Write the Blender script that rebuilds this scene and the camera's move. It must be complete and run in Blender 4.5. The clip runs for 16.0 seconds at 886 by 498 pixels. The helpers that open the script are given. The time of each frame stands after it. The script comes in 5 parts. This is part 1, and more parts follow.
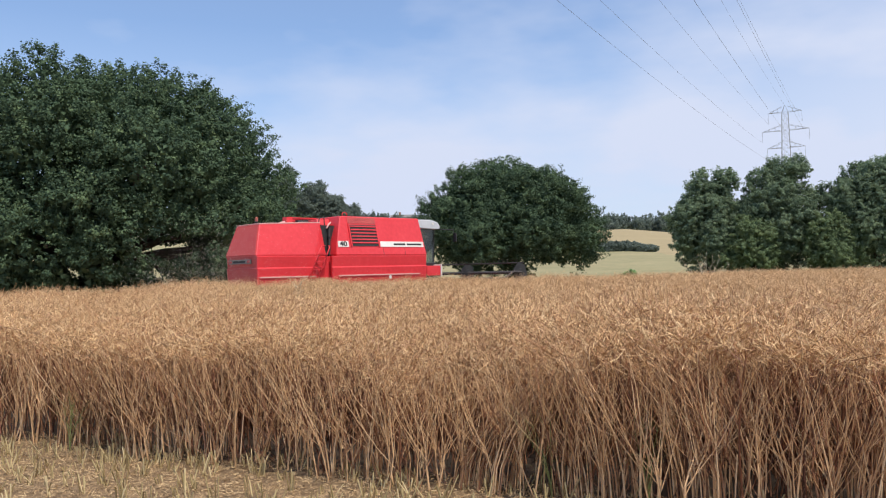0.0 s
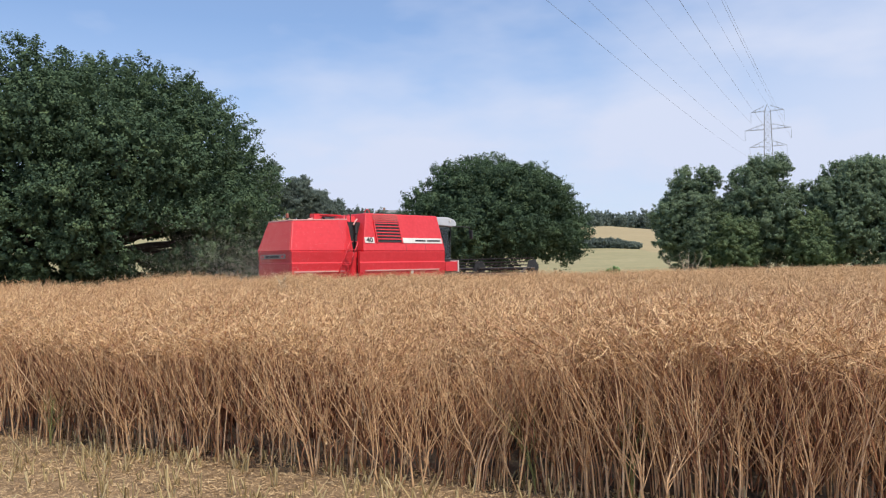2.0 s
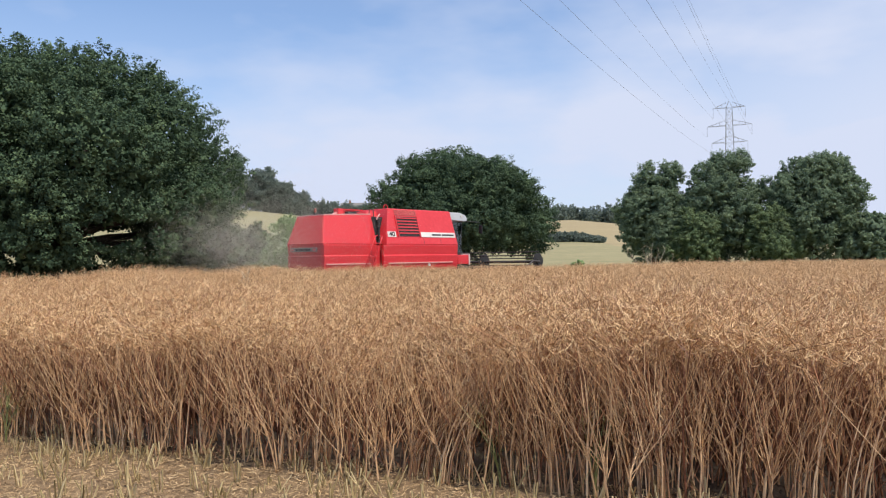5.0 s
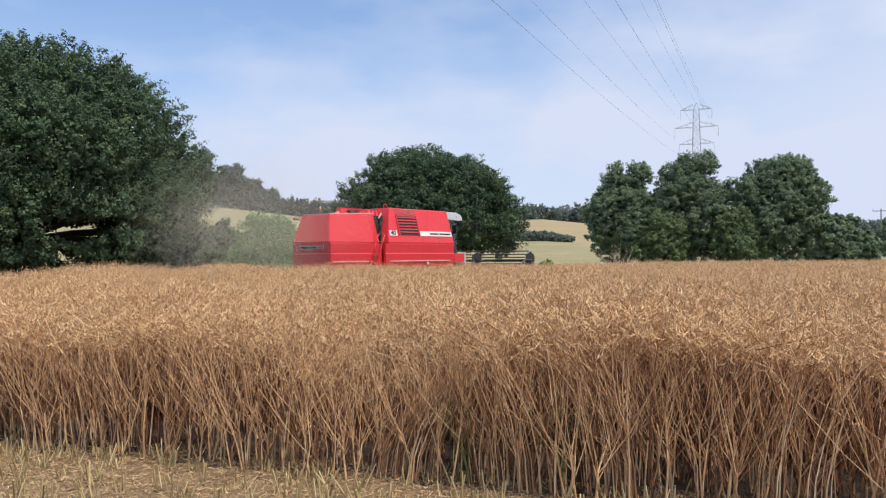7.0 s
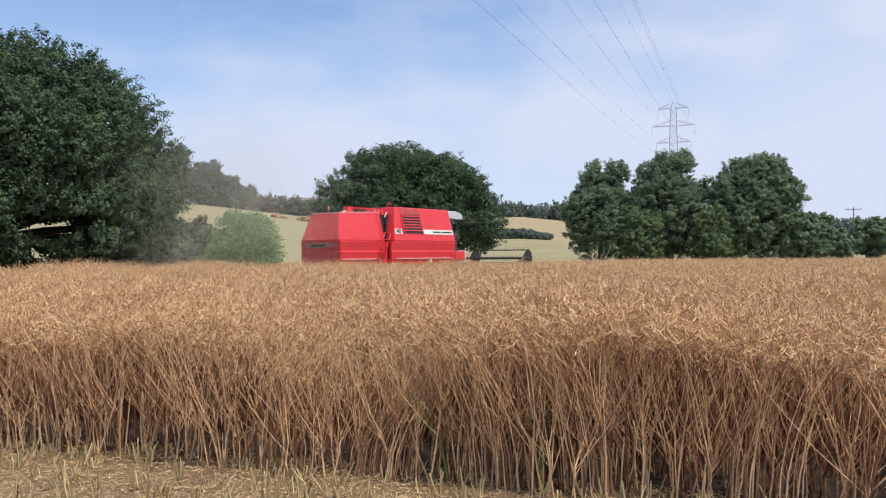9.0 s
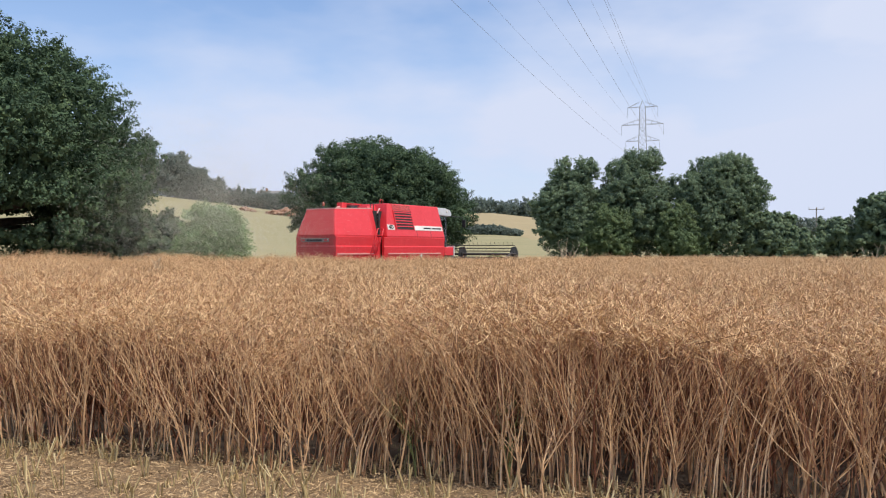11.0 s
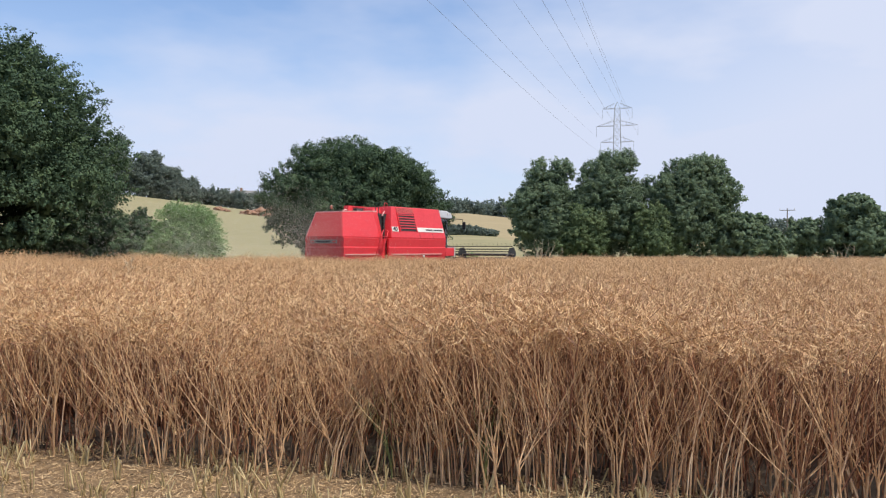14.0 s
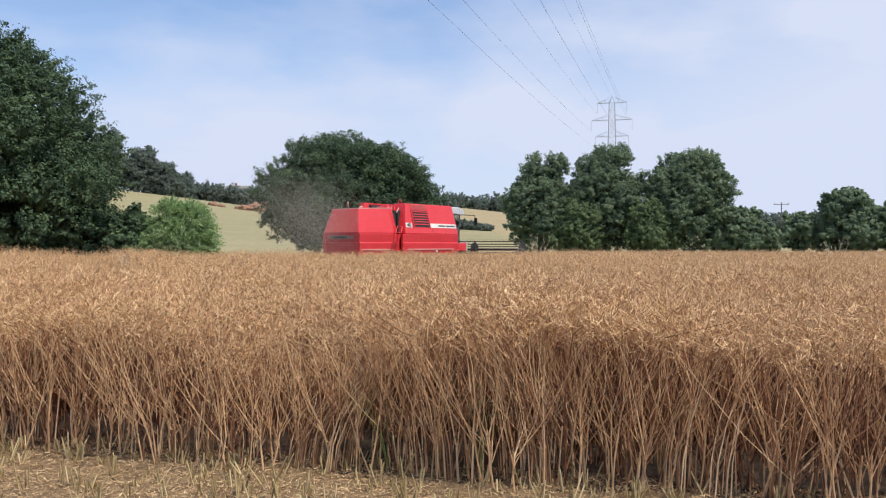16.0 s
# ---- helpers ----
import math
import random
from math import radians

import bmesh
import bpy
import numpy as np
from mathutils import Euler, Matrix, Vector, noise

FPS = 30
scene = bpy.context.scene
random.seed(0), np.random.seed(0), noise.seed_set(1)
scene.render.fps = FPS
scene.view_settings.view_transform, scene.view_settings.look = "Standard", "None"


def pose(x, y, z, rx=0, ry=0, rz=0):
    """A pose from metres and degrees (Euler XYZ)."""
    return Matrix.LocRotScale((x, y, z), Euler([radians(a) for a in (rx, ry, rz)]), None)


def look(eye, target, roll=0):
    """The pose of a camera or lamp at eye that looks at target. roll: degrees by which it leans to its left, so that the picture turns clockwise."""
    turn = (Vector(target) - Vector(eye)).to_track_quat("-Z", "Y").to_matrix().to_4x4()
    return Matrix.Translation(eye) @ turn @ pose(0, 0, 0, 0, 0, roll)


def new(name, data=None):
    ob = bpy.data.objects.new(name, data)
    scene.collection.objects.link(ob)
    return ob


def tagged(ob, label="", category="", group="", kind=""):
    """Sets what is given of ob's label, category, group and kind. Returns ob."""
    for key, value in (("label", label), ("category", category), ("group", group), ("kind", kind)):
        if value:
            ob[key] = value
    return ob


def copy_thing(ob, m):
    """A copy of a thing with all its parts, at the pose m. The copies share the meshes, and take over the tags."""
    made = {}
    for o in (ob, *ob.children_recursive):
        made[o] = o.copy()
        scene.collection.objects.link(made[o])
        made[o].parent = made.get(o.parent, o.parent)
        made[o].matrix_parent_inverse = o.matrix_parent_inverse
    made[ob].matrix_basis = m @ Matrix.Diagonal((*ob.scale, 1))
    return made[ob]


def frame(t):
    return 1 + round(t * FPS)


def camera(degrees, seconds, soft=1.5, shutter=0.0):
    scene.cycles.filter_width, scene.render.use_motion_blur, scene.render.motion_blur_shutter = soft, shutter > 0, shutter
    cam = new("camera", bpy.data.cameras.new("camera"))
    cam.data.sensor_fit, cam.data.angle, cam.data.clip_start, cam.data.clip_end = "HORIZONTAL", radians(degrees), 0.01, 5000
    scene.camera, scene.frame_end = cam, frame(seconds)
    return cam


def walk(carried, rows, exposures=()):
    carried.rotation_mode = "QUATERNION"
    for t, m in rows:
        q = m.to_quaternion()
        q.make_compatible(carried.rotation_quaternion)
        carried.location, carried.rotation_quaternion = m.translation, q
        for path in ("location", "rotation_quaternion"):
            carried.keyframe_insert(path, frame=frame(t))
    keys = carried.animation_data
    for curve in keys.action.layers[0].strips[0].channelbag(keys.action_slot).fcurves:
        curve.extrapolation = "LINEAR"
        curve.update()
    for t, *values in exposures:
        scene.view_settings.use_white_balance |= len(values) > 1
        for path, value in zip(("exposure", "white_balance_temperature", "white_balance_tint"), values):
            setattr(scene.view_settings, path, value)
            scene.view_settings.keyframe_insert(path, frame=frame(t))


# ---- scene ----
import functools

# camera: hand-held, standing at the edge of the field
PATH = [(0.0, 0.011, -0.02, -0.006, -0.0, 1.584, 1.315), (0.5, 0.001, -0.011, -0.001, -0.37, 1.285, 1.024), (1.0, -0.005, -0.001, 0.002, -0.628, 1.115, 0.895), (1.5, -0.001, -0.01, -0.0, -0.861, 1.196, 1.012), (2.0, 0.002, -0.019, -0.002, -1.176, 1.252, 0.99), (2.5, 0.003, -0.014, 0.002, -1.448, 1.16, 0.845), (3.0, 0.003, -0.018, 0.0, -1.693, 1.007, 0.751), (3.5, 0.0, -0.002, -0.0, -2.1, 0.809, 0.681), (4.0, -0.002, -0.002, 0.001, -2.56, 0.721, 0.713), (6.5, 0.01, -0.001, -0.002, -5.511, 0.717, 0.666), (7.0, 0.003, 0.018, -0.003, -5.935, 0.572, 0.491), (7.5, 0.003, 0.014, -0.005, -6.075, 0.493, 0.464), (8.0, 0.006, 0.008, -0.006, -6.404, 0.463, 0.605), (8.5, 0.008, -0.0, -0.007, -7.027, 0.44, 0.649), (9.0, 0.003, 0.001, -0.0, -7.498, 0.37, 0.442), (9.5, 0.006, 0.003, -0.0, -7.818, 0.349, 0.435), (12.0, -0.01, 0.001, 0.007, -10.545, -0.139, -0.428), (12.5, -0.008, 0.013, 0.007, -10.609, -0.072, -0.382), (13.0, -0.001, 0.01, -0.003, -10.695, 0.036, -0.008), (13.5, -0.007, 0.011, 0.001, -11.085, -0.006, -0.078), (14.0, -0.006, 0.009, 0.005, -11.495, 0.036, -0.14), (14.5, -0.004, 0.004, 0.003, -11.693, -0.004, -0.091), (15.0, -0.006, 0.007, 0.002, -11.628, -0.17, -0.049), (15.5, -0.004, 0.01, 0.001, -11.621, -0.322, -0.051), (16.0, -0.004, 0.005, 0.005, -11.855, -0.35, -0.0)]
EYE = 1.65
cam = camera(59.5, 16.0, soft=1.2)
walk(cam, [(t, pose(x, y, EYE + z, 90 + pitch, roll, yaw)) for t, x, y, z, yaw, pitch, roll in PATH])

# ---- light ----
SUN_TO = Vector((0.36, -0.44, 1.08)).normalized()
SUN_EL = math.asin(SUN_TO.z)
SUN_AZ = math.atan2(SUN_TO.x, SUN_TO.y)
world = bpy.data.worlds.new("sky")
scene.world = world
world.use_nodes = True
wn, wl = world.node_tree.nodes, world.node_tree.links
wn.clear()


sky = wn.new("ShaderNodeTexSky")
sky.sky_type, sky.sun_disc, sky.sun_elevation, sky.sun_rotation = "NISHITA", False, SUN_EL, SUN_AZ
sky.dust_density, sky.ozone_density = 0.7, 3.0
tex = wn.new("ShaderNodeTexCoord")
sep = wn.new("ShaderNodeSeparateXYZ")
haze = wn.new("ShaderNodeMapRange")
haze.inputs[1].default_value, haze.inputs[2].default_value = 0.02, 0.30
haze.inputs[3].default_value, haze.inputs[4].default_value = 0.76, 0.20
stretch = wn.new("ShaderNodeMapping")
stretch.inputs["Scale"].default_value = (1.0, 1.0, 2.6)
stretch.inputs["Location"].default_value = (1.3, 0.4, 0.2)
cloud = wn.new("ShaderNodeTexNoise")
cloud.inputs["Scale"].default_value, cloud.inputs["Detail"].default_value, cloud.inputs["Roughness"].default_value = 2.6, 5.0, 0.5
ramp = wn.new("ShaderNodeMapRange")
ramp.inputs[1].default_value, ramp.inputs[2].default_value = 0.47, 0.72
ramp.inputs[3].default_value, ramp.inputs[4].default_value = 0.0, 0.6
adder = wn.new("ShaderNodeMath")
adder.operation, adder.use_clamp = "ADD", True
mixer = wn.new("ShaderNodeMix")
mixer.data_type = "RGBA"
mixer.inputs[7].default_value = (4.6, 5.06, 6.3, 1)
back = wn.new("ShaderNodeBackground")
back.inputs["Strength"].default_value = 0.147
wout = wn.new("ShaderNodeOutputWorld")
wl.new(tex.outputs["Generated"], sep.inputs[0])
wl.new(sep.outputs["Z"], haze.inputs[0])
wl.new(tex.outputs["Generated"], stretch.inputs[0])
wl.new(stretch.outputs[0], cloud.inputs["Vector"])
wl.new(cloud.outputs["Fac"], ramp.inputs[0])
tint = wn.new("ShaderNodeMix")
tint.data_type, tint.blend_type = "RGBA", "MULTIPLY"
tint.inputs[0].default_value = 1.0
tint.inputs[7].default_value = (0.80, 1.0, 1.17, 1)
veil = wn.new("ShaderNodeMapRange")
veil.inputs[1].default_value, veil.inputs[2].default_value = 0.15, 0.8
veil.inputs[3].default_value, veil.inputs[4].default_value = 0.0, 0.75
wl.new(sep.outputs["X"], veil.inputs[0])
both = wn.new("ShaderNodeMath")
both.operation = "ADD"
wl.new(haze.outputs[0], both.inputs[0])
wl.new(veil.outputs[0], both.inputs[1])
wl.new(both.outputs[0], adder.inputs[0])
wl.new(ramp.outputs[0], adder.inputs[1])
wl.new(adder.outputs[0], mixer.inputs[0])
wl.new(sky.outputs[0], tint.inputs[6])
wl.new(tint.outputs[2], mixer.inputs[6])
wl.new(mixer.outputs[2], back.inputs["Color"])
wl.new(back.outputs[0], wout.inputs[0])

sun = new("sun", bpy.data.lights.new("sun", "SUN"))
sun.data.energy, sun.data.angle, sun.data.color = 4.4, radians(1.2), (1.0, 0.92, 0.81)
sun.matrix_world = look(SUN_TO * 60, (0, 0, 0))
scene.view_settings.exposure = 0.0


# ---- materials ----
def material(name, stops, scale=(1, 1, 1), noise_scale=3.0, rough=0.6, metal=0.0, bump=0.0, bump_scale=40.0, island=0.0, through_light=0.0, coat=0.0, space="Object", fine=0.0, specular=0.5):
    """Colour from a two-scale noise through the stops; island: share of the per-piece random in the colour; through_light: share of light passed."""
    m = bpy.data.materials.new(name)
    m.use_nodes = True
    n, l = m.node_tree.nodes, m.node_tree.links
    bsdf = n["Principled BSDF"]
    bsdf.inputs["Roughness"].default_value = rough
    bsdf.inputs["Metallic"].default_value = metal
    bsdf.inputs["Specular IOR Level"].default_value = specular
    bsdf.inputs["Coat Weight"].default_value = coat
    bsdf.inputs["Coat Roughness"].default_value = 0.15
    co = n.new("ShaderNodeTexCoord")
    mp = n.new("ShaderNodeMapping")
    mp.inputs["Scale"].default_value = scale
    l.new(co.outputs[space], mp.inputs[0])
    big = n.new("ShaderNodeTexNoise")
    big.inputs["Scale"].default_value, big.inputs["Detail"].default_value, big.inputs["Roughness"].default_value = noise_scale, 5.0, 0.65
    l.new(mp.outputs[0], big.inputs["Vector"])
    fac = big.outputs["Fac"]
    if fine:
        small = n.new("ShaderNodeTexNoise")
        small.inputs["Scale"].default_value, small.inputs["Detail"].default_value = fine, 3.0
        l.new(mp.outputs[0], small.inputs["Vector"])
        mx = n.new("ShaderNodeMath")
        mx.operation = "MULTIPLY_ADD"
        mx.inputs[1].default_value, mx.inputs[2].default_value = 0.5, 0.0
        l.new(small.outputs["Fac"], mx.inputs[0])
        ad = n.new("ShaderNodeMath")
        ad.operation = "MULTIPLY_ADD"
        ad.inputs[1].default_value = 0.5
        l.new(fac, ad.inputs[0])
        l.new(mx.outputs[0], ad.inputs[2])
        fac = ad.outputs[0]
    if island:
        geo = n.new("ShaderNodeNewGeometry")
        mi = n.new("ShaderNodeMix")
        mi.inputs[0].default_value = island
        l.new(fac, mi.inputs[2])
        l.new(geo.outputs["Random Per Island"], mi.inputs[3])
        fac = mi.outputs[0]
    cr = n.new("ShaderNodeValToRGB")
    el = cr.color_ramp.elements
    while len(el) < len(stops):
        el.new(0.5)
    for e, (p, c) in zip(el, stops):
        e.position, e.color = p, (*c, 1)
    l.new(fac, cr.inputs[0])
    l.new(cr.outputs[0], bsdf.inputs["Base Color"])
    if bump:
        bn = n.new("ShaderNodeTexNoise")
        bn.inputs["Scale"].default_value, bn.inputs["Detail"].default_value = bump_scale, 4.0
        l.new(mp.outputs[0], bn.inputs["Vector"])
        bp = n.new("ShaderNodeBump")
        bp.inputs["Strength"].default_value, bp.inputs["Distance"].default_value = bump, 0.02
        l.new(bn.outputs["Fac"], bp.inputs["Height"])
        l.new(bp.outputs[0], bsdf.inputs["Normal"])
    if through_light:
        tr = n.new("ShaderNodeBsdfTranslucent")
        l.new(cr.outputs[0], tr.inputs["Color"])
        ms = n.new("ShaderNodeMixShader")
        ms.inputs[0].default_value = through_light
        l.new(bsdf.outputs[0], ms.inputs[1])
        l.new(tr.outputs[0], ms.inputs[2])
        l.new(ms.outputs[0], n["Material Output"].inputs[0])
    return m


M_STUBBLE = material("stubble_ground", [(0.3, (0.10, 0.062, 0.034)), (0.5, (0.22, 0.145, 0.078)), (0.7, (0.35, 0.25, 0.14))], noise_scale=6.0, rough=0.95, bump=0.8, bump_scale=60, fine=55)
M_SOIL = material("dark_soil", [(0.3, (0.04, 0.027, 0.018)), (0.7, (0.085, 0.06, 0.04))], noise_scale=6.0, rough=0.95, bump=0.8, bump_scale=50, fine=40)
M_PASTURE = material("pasture", [(0.3, (0.185, 0.175, 0.08)), (0.5, (0.265, 0.236, 0.118)), (0.7, (0.35, 0.29, 0.16))], scale=(0.05, 0.16, 0.1), noise_scale=2.0, rough=0.95, fine=20)
M_TANFIELD = material("dry_field", [(0.3, (0.23, 0.185, 0.09)), (0.5, (0.31, 0.245, 0.128)), (0.7, (0.38, 0.30, 0.165))], scale=(0.05, 0.2, 0.1), noise_scale=2.0, rough=0.95, fine=20)
# stem colour darkened and reddened to stand for shade inside the crop
M_STEMSHADE = material("shaded_straw_stem", [(0.12, (0.075, 0.025, 0.014)), (0.5, (0.225, 0.088, 0.045)), (0.88, (0.52, 0.27, 0.148))], noise_scale=5.0, rough=0.6, island=0.8)
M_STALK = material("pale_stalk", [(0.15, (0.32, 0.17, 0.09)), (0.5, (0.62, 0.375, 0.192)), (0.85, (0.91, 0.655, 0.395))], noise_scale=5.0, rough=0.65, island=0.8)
M_CUT = material("cut_stalk", [(0.15, (0.24, 0.17, 0.07)), (0.5, (0.44, 0.34, 0.16)), (0.85, (0.66, 0.53, 0.30))], noise_scale=5.0, rough=0.7, island=0.8)
M_LITTER = material("straw_litter", [(0.15, (0.15, 0.095, 0.05)), (0.5, (0.41, 0.27, 0.135)), (0.85, (0.74, 0.54, 0.30))], noise_scale=2.2, rough=0.8, island=0.65)
M_POD = material("dry_pod", [(0.12, (0.31, 0.145, 0.072)), (0.5, (0.60, 0.36, 0.167)), (0.88, (0.86, 0.632, 0.353))], noise_scale=1.2, rough=0.6, island=0.8, through_light=0.06)
M_PODFAR = material("dry_canopy", [(0.12, (0.42, 0.24, 0.12)), (0.5, (0.65, 0.40, 0.192)), (0.88, (0.80, 0.55, 0.305))], noise_scale=1.2, rough=0.6, island=0.55, through_light=0.18)
M_OAK = material("oak_leaf", [(0.27, (0.026, 0.048, 0.030)), (0.5, (0.064, 0.108, 0.058)), (0.73, (0.165, 0.232, 0.108))], noise_scale=0.9, rough=0.8, island=0.15, through_light=0.2, specular=0.25)
M_ALDER = material("alder_leaf", [(0.25, (0.098, 0.155, 0.104)), (0.5, (0.19, 0.258, 0.16)), (0.75, (0.30, 0.37, 0.21))], noise_scale=0.8, rough=0.8, island=0.15, through_light=0.45, specular=0.25)
M_HAZEL = material("hazel_leaf", [(0.25, (0.092, 0.148, 0.078)), (0.5, (0.175, 0.24, 0.118)), (0.75, (0.285, 0.345, 0.17))], noise_scale=0.8, rough=0.8, island=0.2, through_light=0.45, specular=0.25)
# pale bluish leaf colour with the haze of distance painted in
M_HAZYLEAF = material("hazy_far_leaf", [(0.2, (0.135, 0.178, 0.152)), (0.5, (0.172, 0.218, 0.182)), (0.8, (0.205, 0.25, 0.20))], noise_scale=0.3, rough=0.7, island=0.3, through_light=0.5)
M_WILLOW = material("willow_leaf", [(0.2, (0.14, 0.25, 0.085)), (0.5, (0.26, 0.40, 0.155)), (0.8, (0.50, 0.60, 0.36))], noise_scale=0.8, rough=0.75, island=0.45, through_light=0.3)
M_BARK = material("bark", [(0.3, (0.04, 0.033, 0.027)), (0.7, (0.11, 0.09, 0.07))], scale=(1, 1, 0.3), noise_scale=6, rough=0.9, bump=0.6, bump_scale=25)
M_POLE = material("weathered_pole", [(0.3, (0.16, 0.14, 0.12)), (0.7, (0.27, 0.24, 0.21))], noise_scale=3, rough=0.9)
M_STEEL = material("galvanised_steel", [(0.3, (0.22, 0.23, 0.25)), (0.7, (0.34, 0.35, 0.37))], noise_scale=0.5, rough=0.6, metal=0.3)
M_WIRE = material("aluminium_wire", [(0.3, (0.16, 0.165, 0.18)), (0.7, (0.2, 0.21, 0.22))], noise_scale=0.5, rough=0.6, metal=0.3)
M_RED = material("red_paint", [(0.3, (0.58, 0.022, 0.030)), (0.55, (0.67, 0.036, 0.046)), (0.8, (0.71, 0.07, 0.072))], noise_scale=0.7, rough=0.42, coat=0.1, fine=9)
# duller copy of the red: settled dust, with the rear's shade painted in
M_REDDUSTSHADE = material("dusty_shaded_red_paint", [(0.3, (0.53, 0.055, 0.058)), (0.6, (0.56, 0.085, 0.08)), (0.8, (0.56, 0.12, 0.105))], noise_scale=0.8, rough=0.7, fine=4)
M_CREAM = material("off_white_paint", [(0.3, (0.62, 0.60, 0.55)), (0.7, (0.75, 0.73, 0.68))], noise_scale=2, rough=0.5)
# pink of the trim; also the painted highlight on the hood's edge
M_STRIPE = material("faded_stripe_and_highlight", [(0.3, (0.62, 0.30, 0.28)), (0.7, (0.70, 0.42, 0.38))], noise_scale=4, rough=0.6)
M_ROOF = material("grey_white_fibreglass", [(0.3, (0.45, 0.48, 0.50)), (0.7, (0.58, 0.60, 0.62))], noise_scale=2, rough=0.45)
M_BLACK = material("black_plastic", [(0.3, (0.012, 0.012, 0.013)), (0.7, (0.035, 0.035, 0.035))], noise_scale=4, rough=0.6)
M_DARKSTEEL = material("worn_dark_steel", [(0.3, (0.035, 0.032, 0.03)), (0.7, (0.12, 0.10, 0.09))], noise_scale=3, rough=0.6, metal=0.4, fine=30)
M_RUBBER = material("tyre_rubber", [(0.3, (0.02, 0.02, 0.02)), (0.7, (0.07, 0.06, 0.05))], noise_scale=3, rough=0.9)
M_GREYPLATE = material("grey_plate", [(0.3, (0.17, 0.16, 0.15)), (0.7, (0.24, 0.23, 0.21))], noise_scale=3, rough=0.5)
M_ORANGE = material("amber_lens", [(0.3, (0.24, 0.07, 0.045)), (0.7, (0.32, 0.10, 0.06))], noise_scale=3, rough=0.2)
M_DUST = material("chaff_dust", [(0.2, (0.62, 0.57, 0.49)), (0.8, (0.76, 0.71, 0.62))], noise_scale=3, rough=1.0, island=0.6)
M_WEED = material("bleached_stalk", [(0.3, (0.38, 0.31, 0.2)), (0.7, (0.55, 0.47, 0.33))], noise_scale=6, rough=0.8, island=0.5)
M_GREENSTEM = material("green_stem", [(0.3, (0.16, 0.19, 0.06)), (0.7, (0.30, 0.31, 0.11))], noise_scale=6, rough=0.7, island=0.4)
M_SOILHEAP = material("earth_heap", [(0.3, (0.20, 0.105, 0.065)), (0.7, (0.36, 0.215, 0.14))], noise_scale=0.5, rough=0.95, bump=0.5, bump_scale=5)
M_GLASS = bpy.data.materials.new("cab_glass")
M_GLASS.use_nodes = True
_g = M_GLASS.node_tree.nodes["Principled BSDF"].inputs
_g["Base Color"].default_value, _g["Roughness"].default_value, _g["Transmission Weight"].default_value, _g["IOR"].default_value = (0.55, 0.6, 0.58, 1), 0.02, 1.0, 1.45


# ---- mesh helpers ----
def mesh_from(name, verts, quads, mat):
    """A mesh of faces with equal corner counts from number arrays."""
    me = bpy.data.meshes.new(name)
    verts, quads = np.asarray(verts, np.float32), np.asarray(quads, np.int32)
    me.vertices.add(len(verts))
    me.vertices.foreach_set("co", verts.ravel())
    me.loops.add(quads.size)
    me.loops.foreach_set("vertex_index", quads.ravel())
    me.polygons.add(len(quads))
    me.polygons.foreach_set("loop_start", np.arange(0, quads.size, quads.shape[1], dtype=np.int32))
    me.materials.append(mat)
    me.update(calc_edges=True)
    return me


def join_arrays(pieces):
    vs, qs, k = [], [], 0
    for v, q in pieces:
        vs.append(v)
        qs.append(q + k)
        k += len(v)
    return np.concatenate(vs), np.concatenate(qs)


def ribbons(p0, p1, w0, w1, turn):
    """Flat tapered strips from p0 to p1 (N x 3), each turned about its axis."""
    d = p1 - p0
    d /= np.linalg.norm(d, axis=1, keepdims=True) + 1e-9
    ref = np.where(np.abs(d[:, 2:3]) > 0.9, [[1.0, 0, 0]], [[0, 0, 1.0]])
    a = np.cross(d, ref)
    a /= np.linalg.norm(a, axis=1, keepdims=True) + 1e-9
    b = np.cross(d, a)
    s = a * np.cos(turn)[:, None] + b * np.sin(turn)[:, None]
    w0, w1 = np.broadcast_to(w0, len(d))[:, None] / 2, np.broadcast_to(w1, len(d))[:, None] / 2
    v = np.stack([p0 - s * w0, p0 + s * w0, p1 + s * w1, p1 - s * w1], 1).reshape(-1, 3)
    return v, np.arange(len(v), dtype=np.int32).reshape(-1, 4)


def slivers(p0, p1, w, turn):
    """Thin pointed triangles from p0 to p1."""
    v, q = ribbons(p0, p1, w, 0.0, turn)
    v = v.reshape(-1, 4, 3)[:, :3].reshape(-1, 3)
    return v, np.arange(len(v), dtype=np.int32).reshape(-1, 3)


def stalks(paths, radii, sides=3):
    """Tapered tubes along paths (N x K x 3) with radii (N x K)."""
    n, k, _ = paths.shape
    ang = np.linspace(0, 2 * np.pi, sides, endpoint=False)
    ring = np.stack([np.cos(ang), np.sin(ang), 0 * ang], -1)
    v = paths[:, :, None, :] + ring[None, None] * radii[:, :, None, None]
    v = v.reshape(-1, 3)
    idx = np.arange(n * k * sides).reshape(n, k, sides)
    a, b = idx[:, :-1, :], idx[:, 1:, :]
    q = np.stack([a, np.roll(a, -1, 2), np.roll(b, -1, 2), b], -1).reshape(-1, 4)
    return v, q


def part(name, bm, mat, parent=None, label="", bevel=0.0, smooth=False):
    me = bpy.data.meshes.new(name)
    bmesh.ops.recalc_face_normals(bm, faces=bm.faces[:])
    bm.to_mesh(me)
    bm.free()
    me.materials.append(mat)
    if smooth:
        me.shade_smooth()
    ob = new(name, me)
    ob.parent = parent
    if label:
        tagged(ob, label)
    if bevel:
        b = ob.modifiers.new("bevel", "BEVEL")
        b.width, b.segments, b.limit_method = bevel, 2, "ANGLE"
    return ob


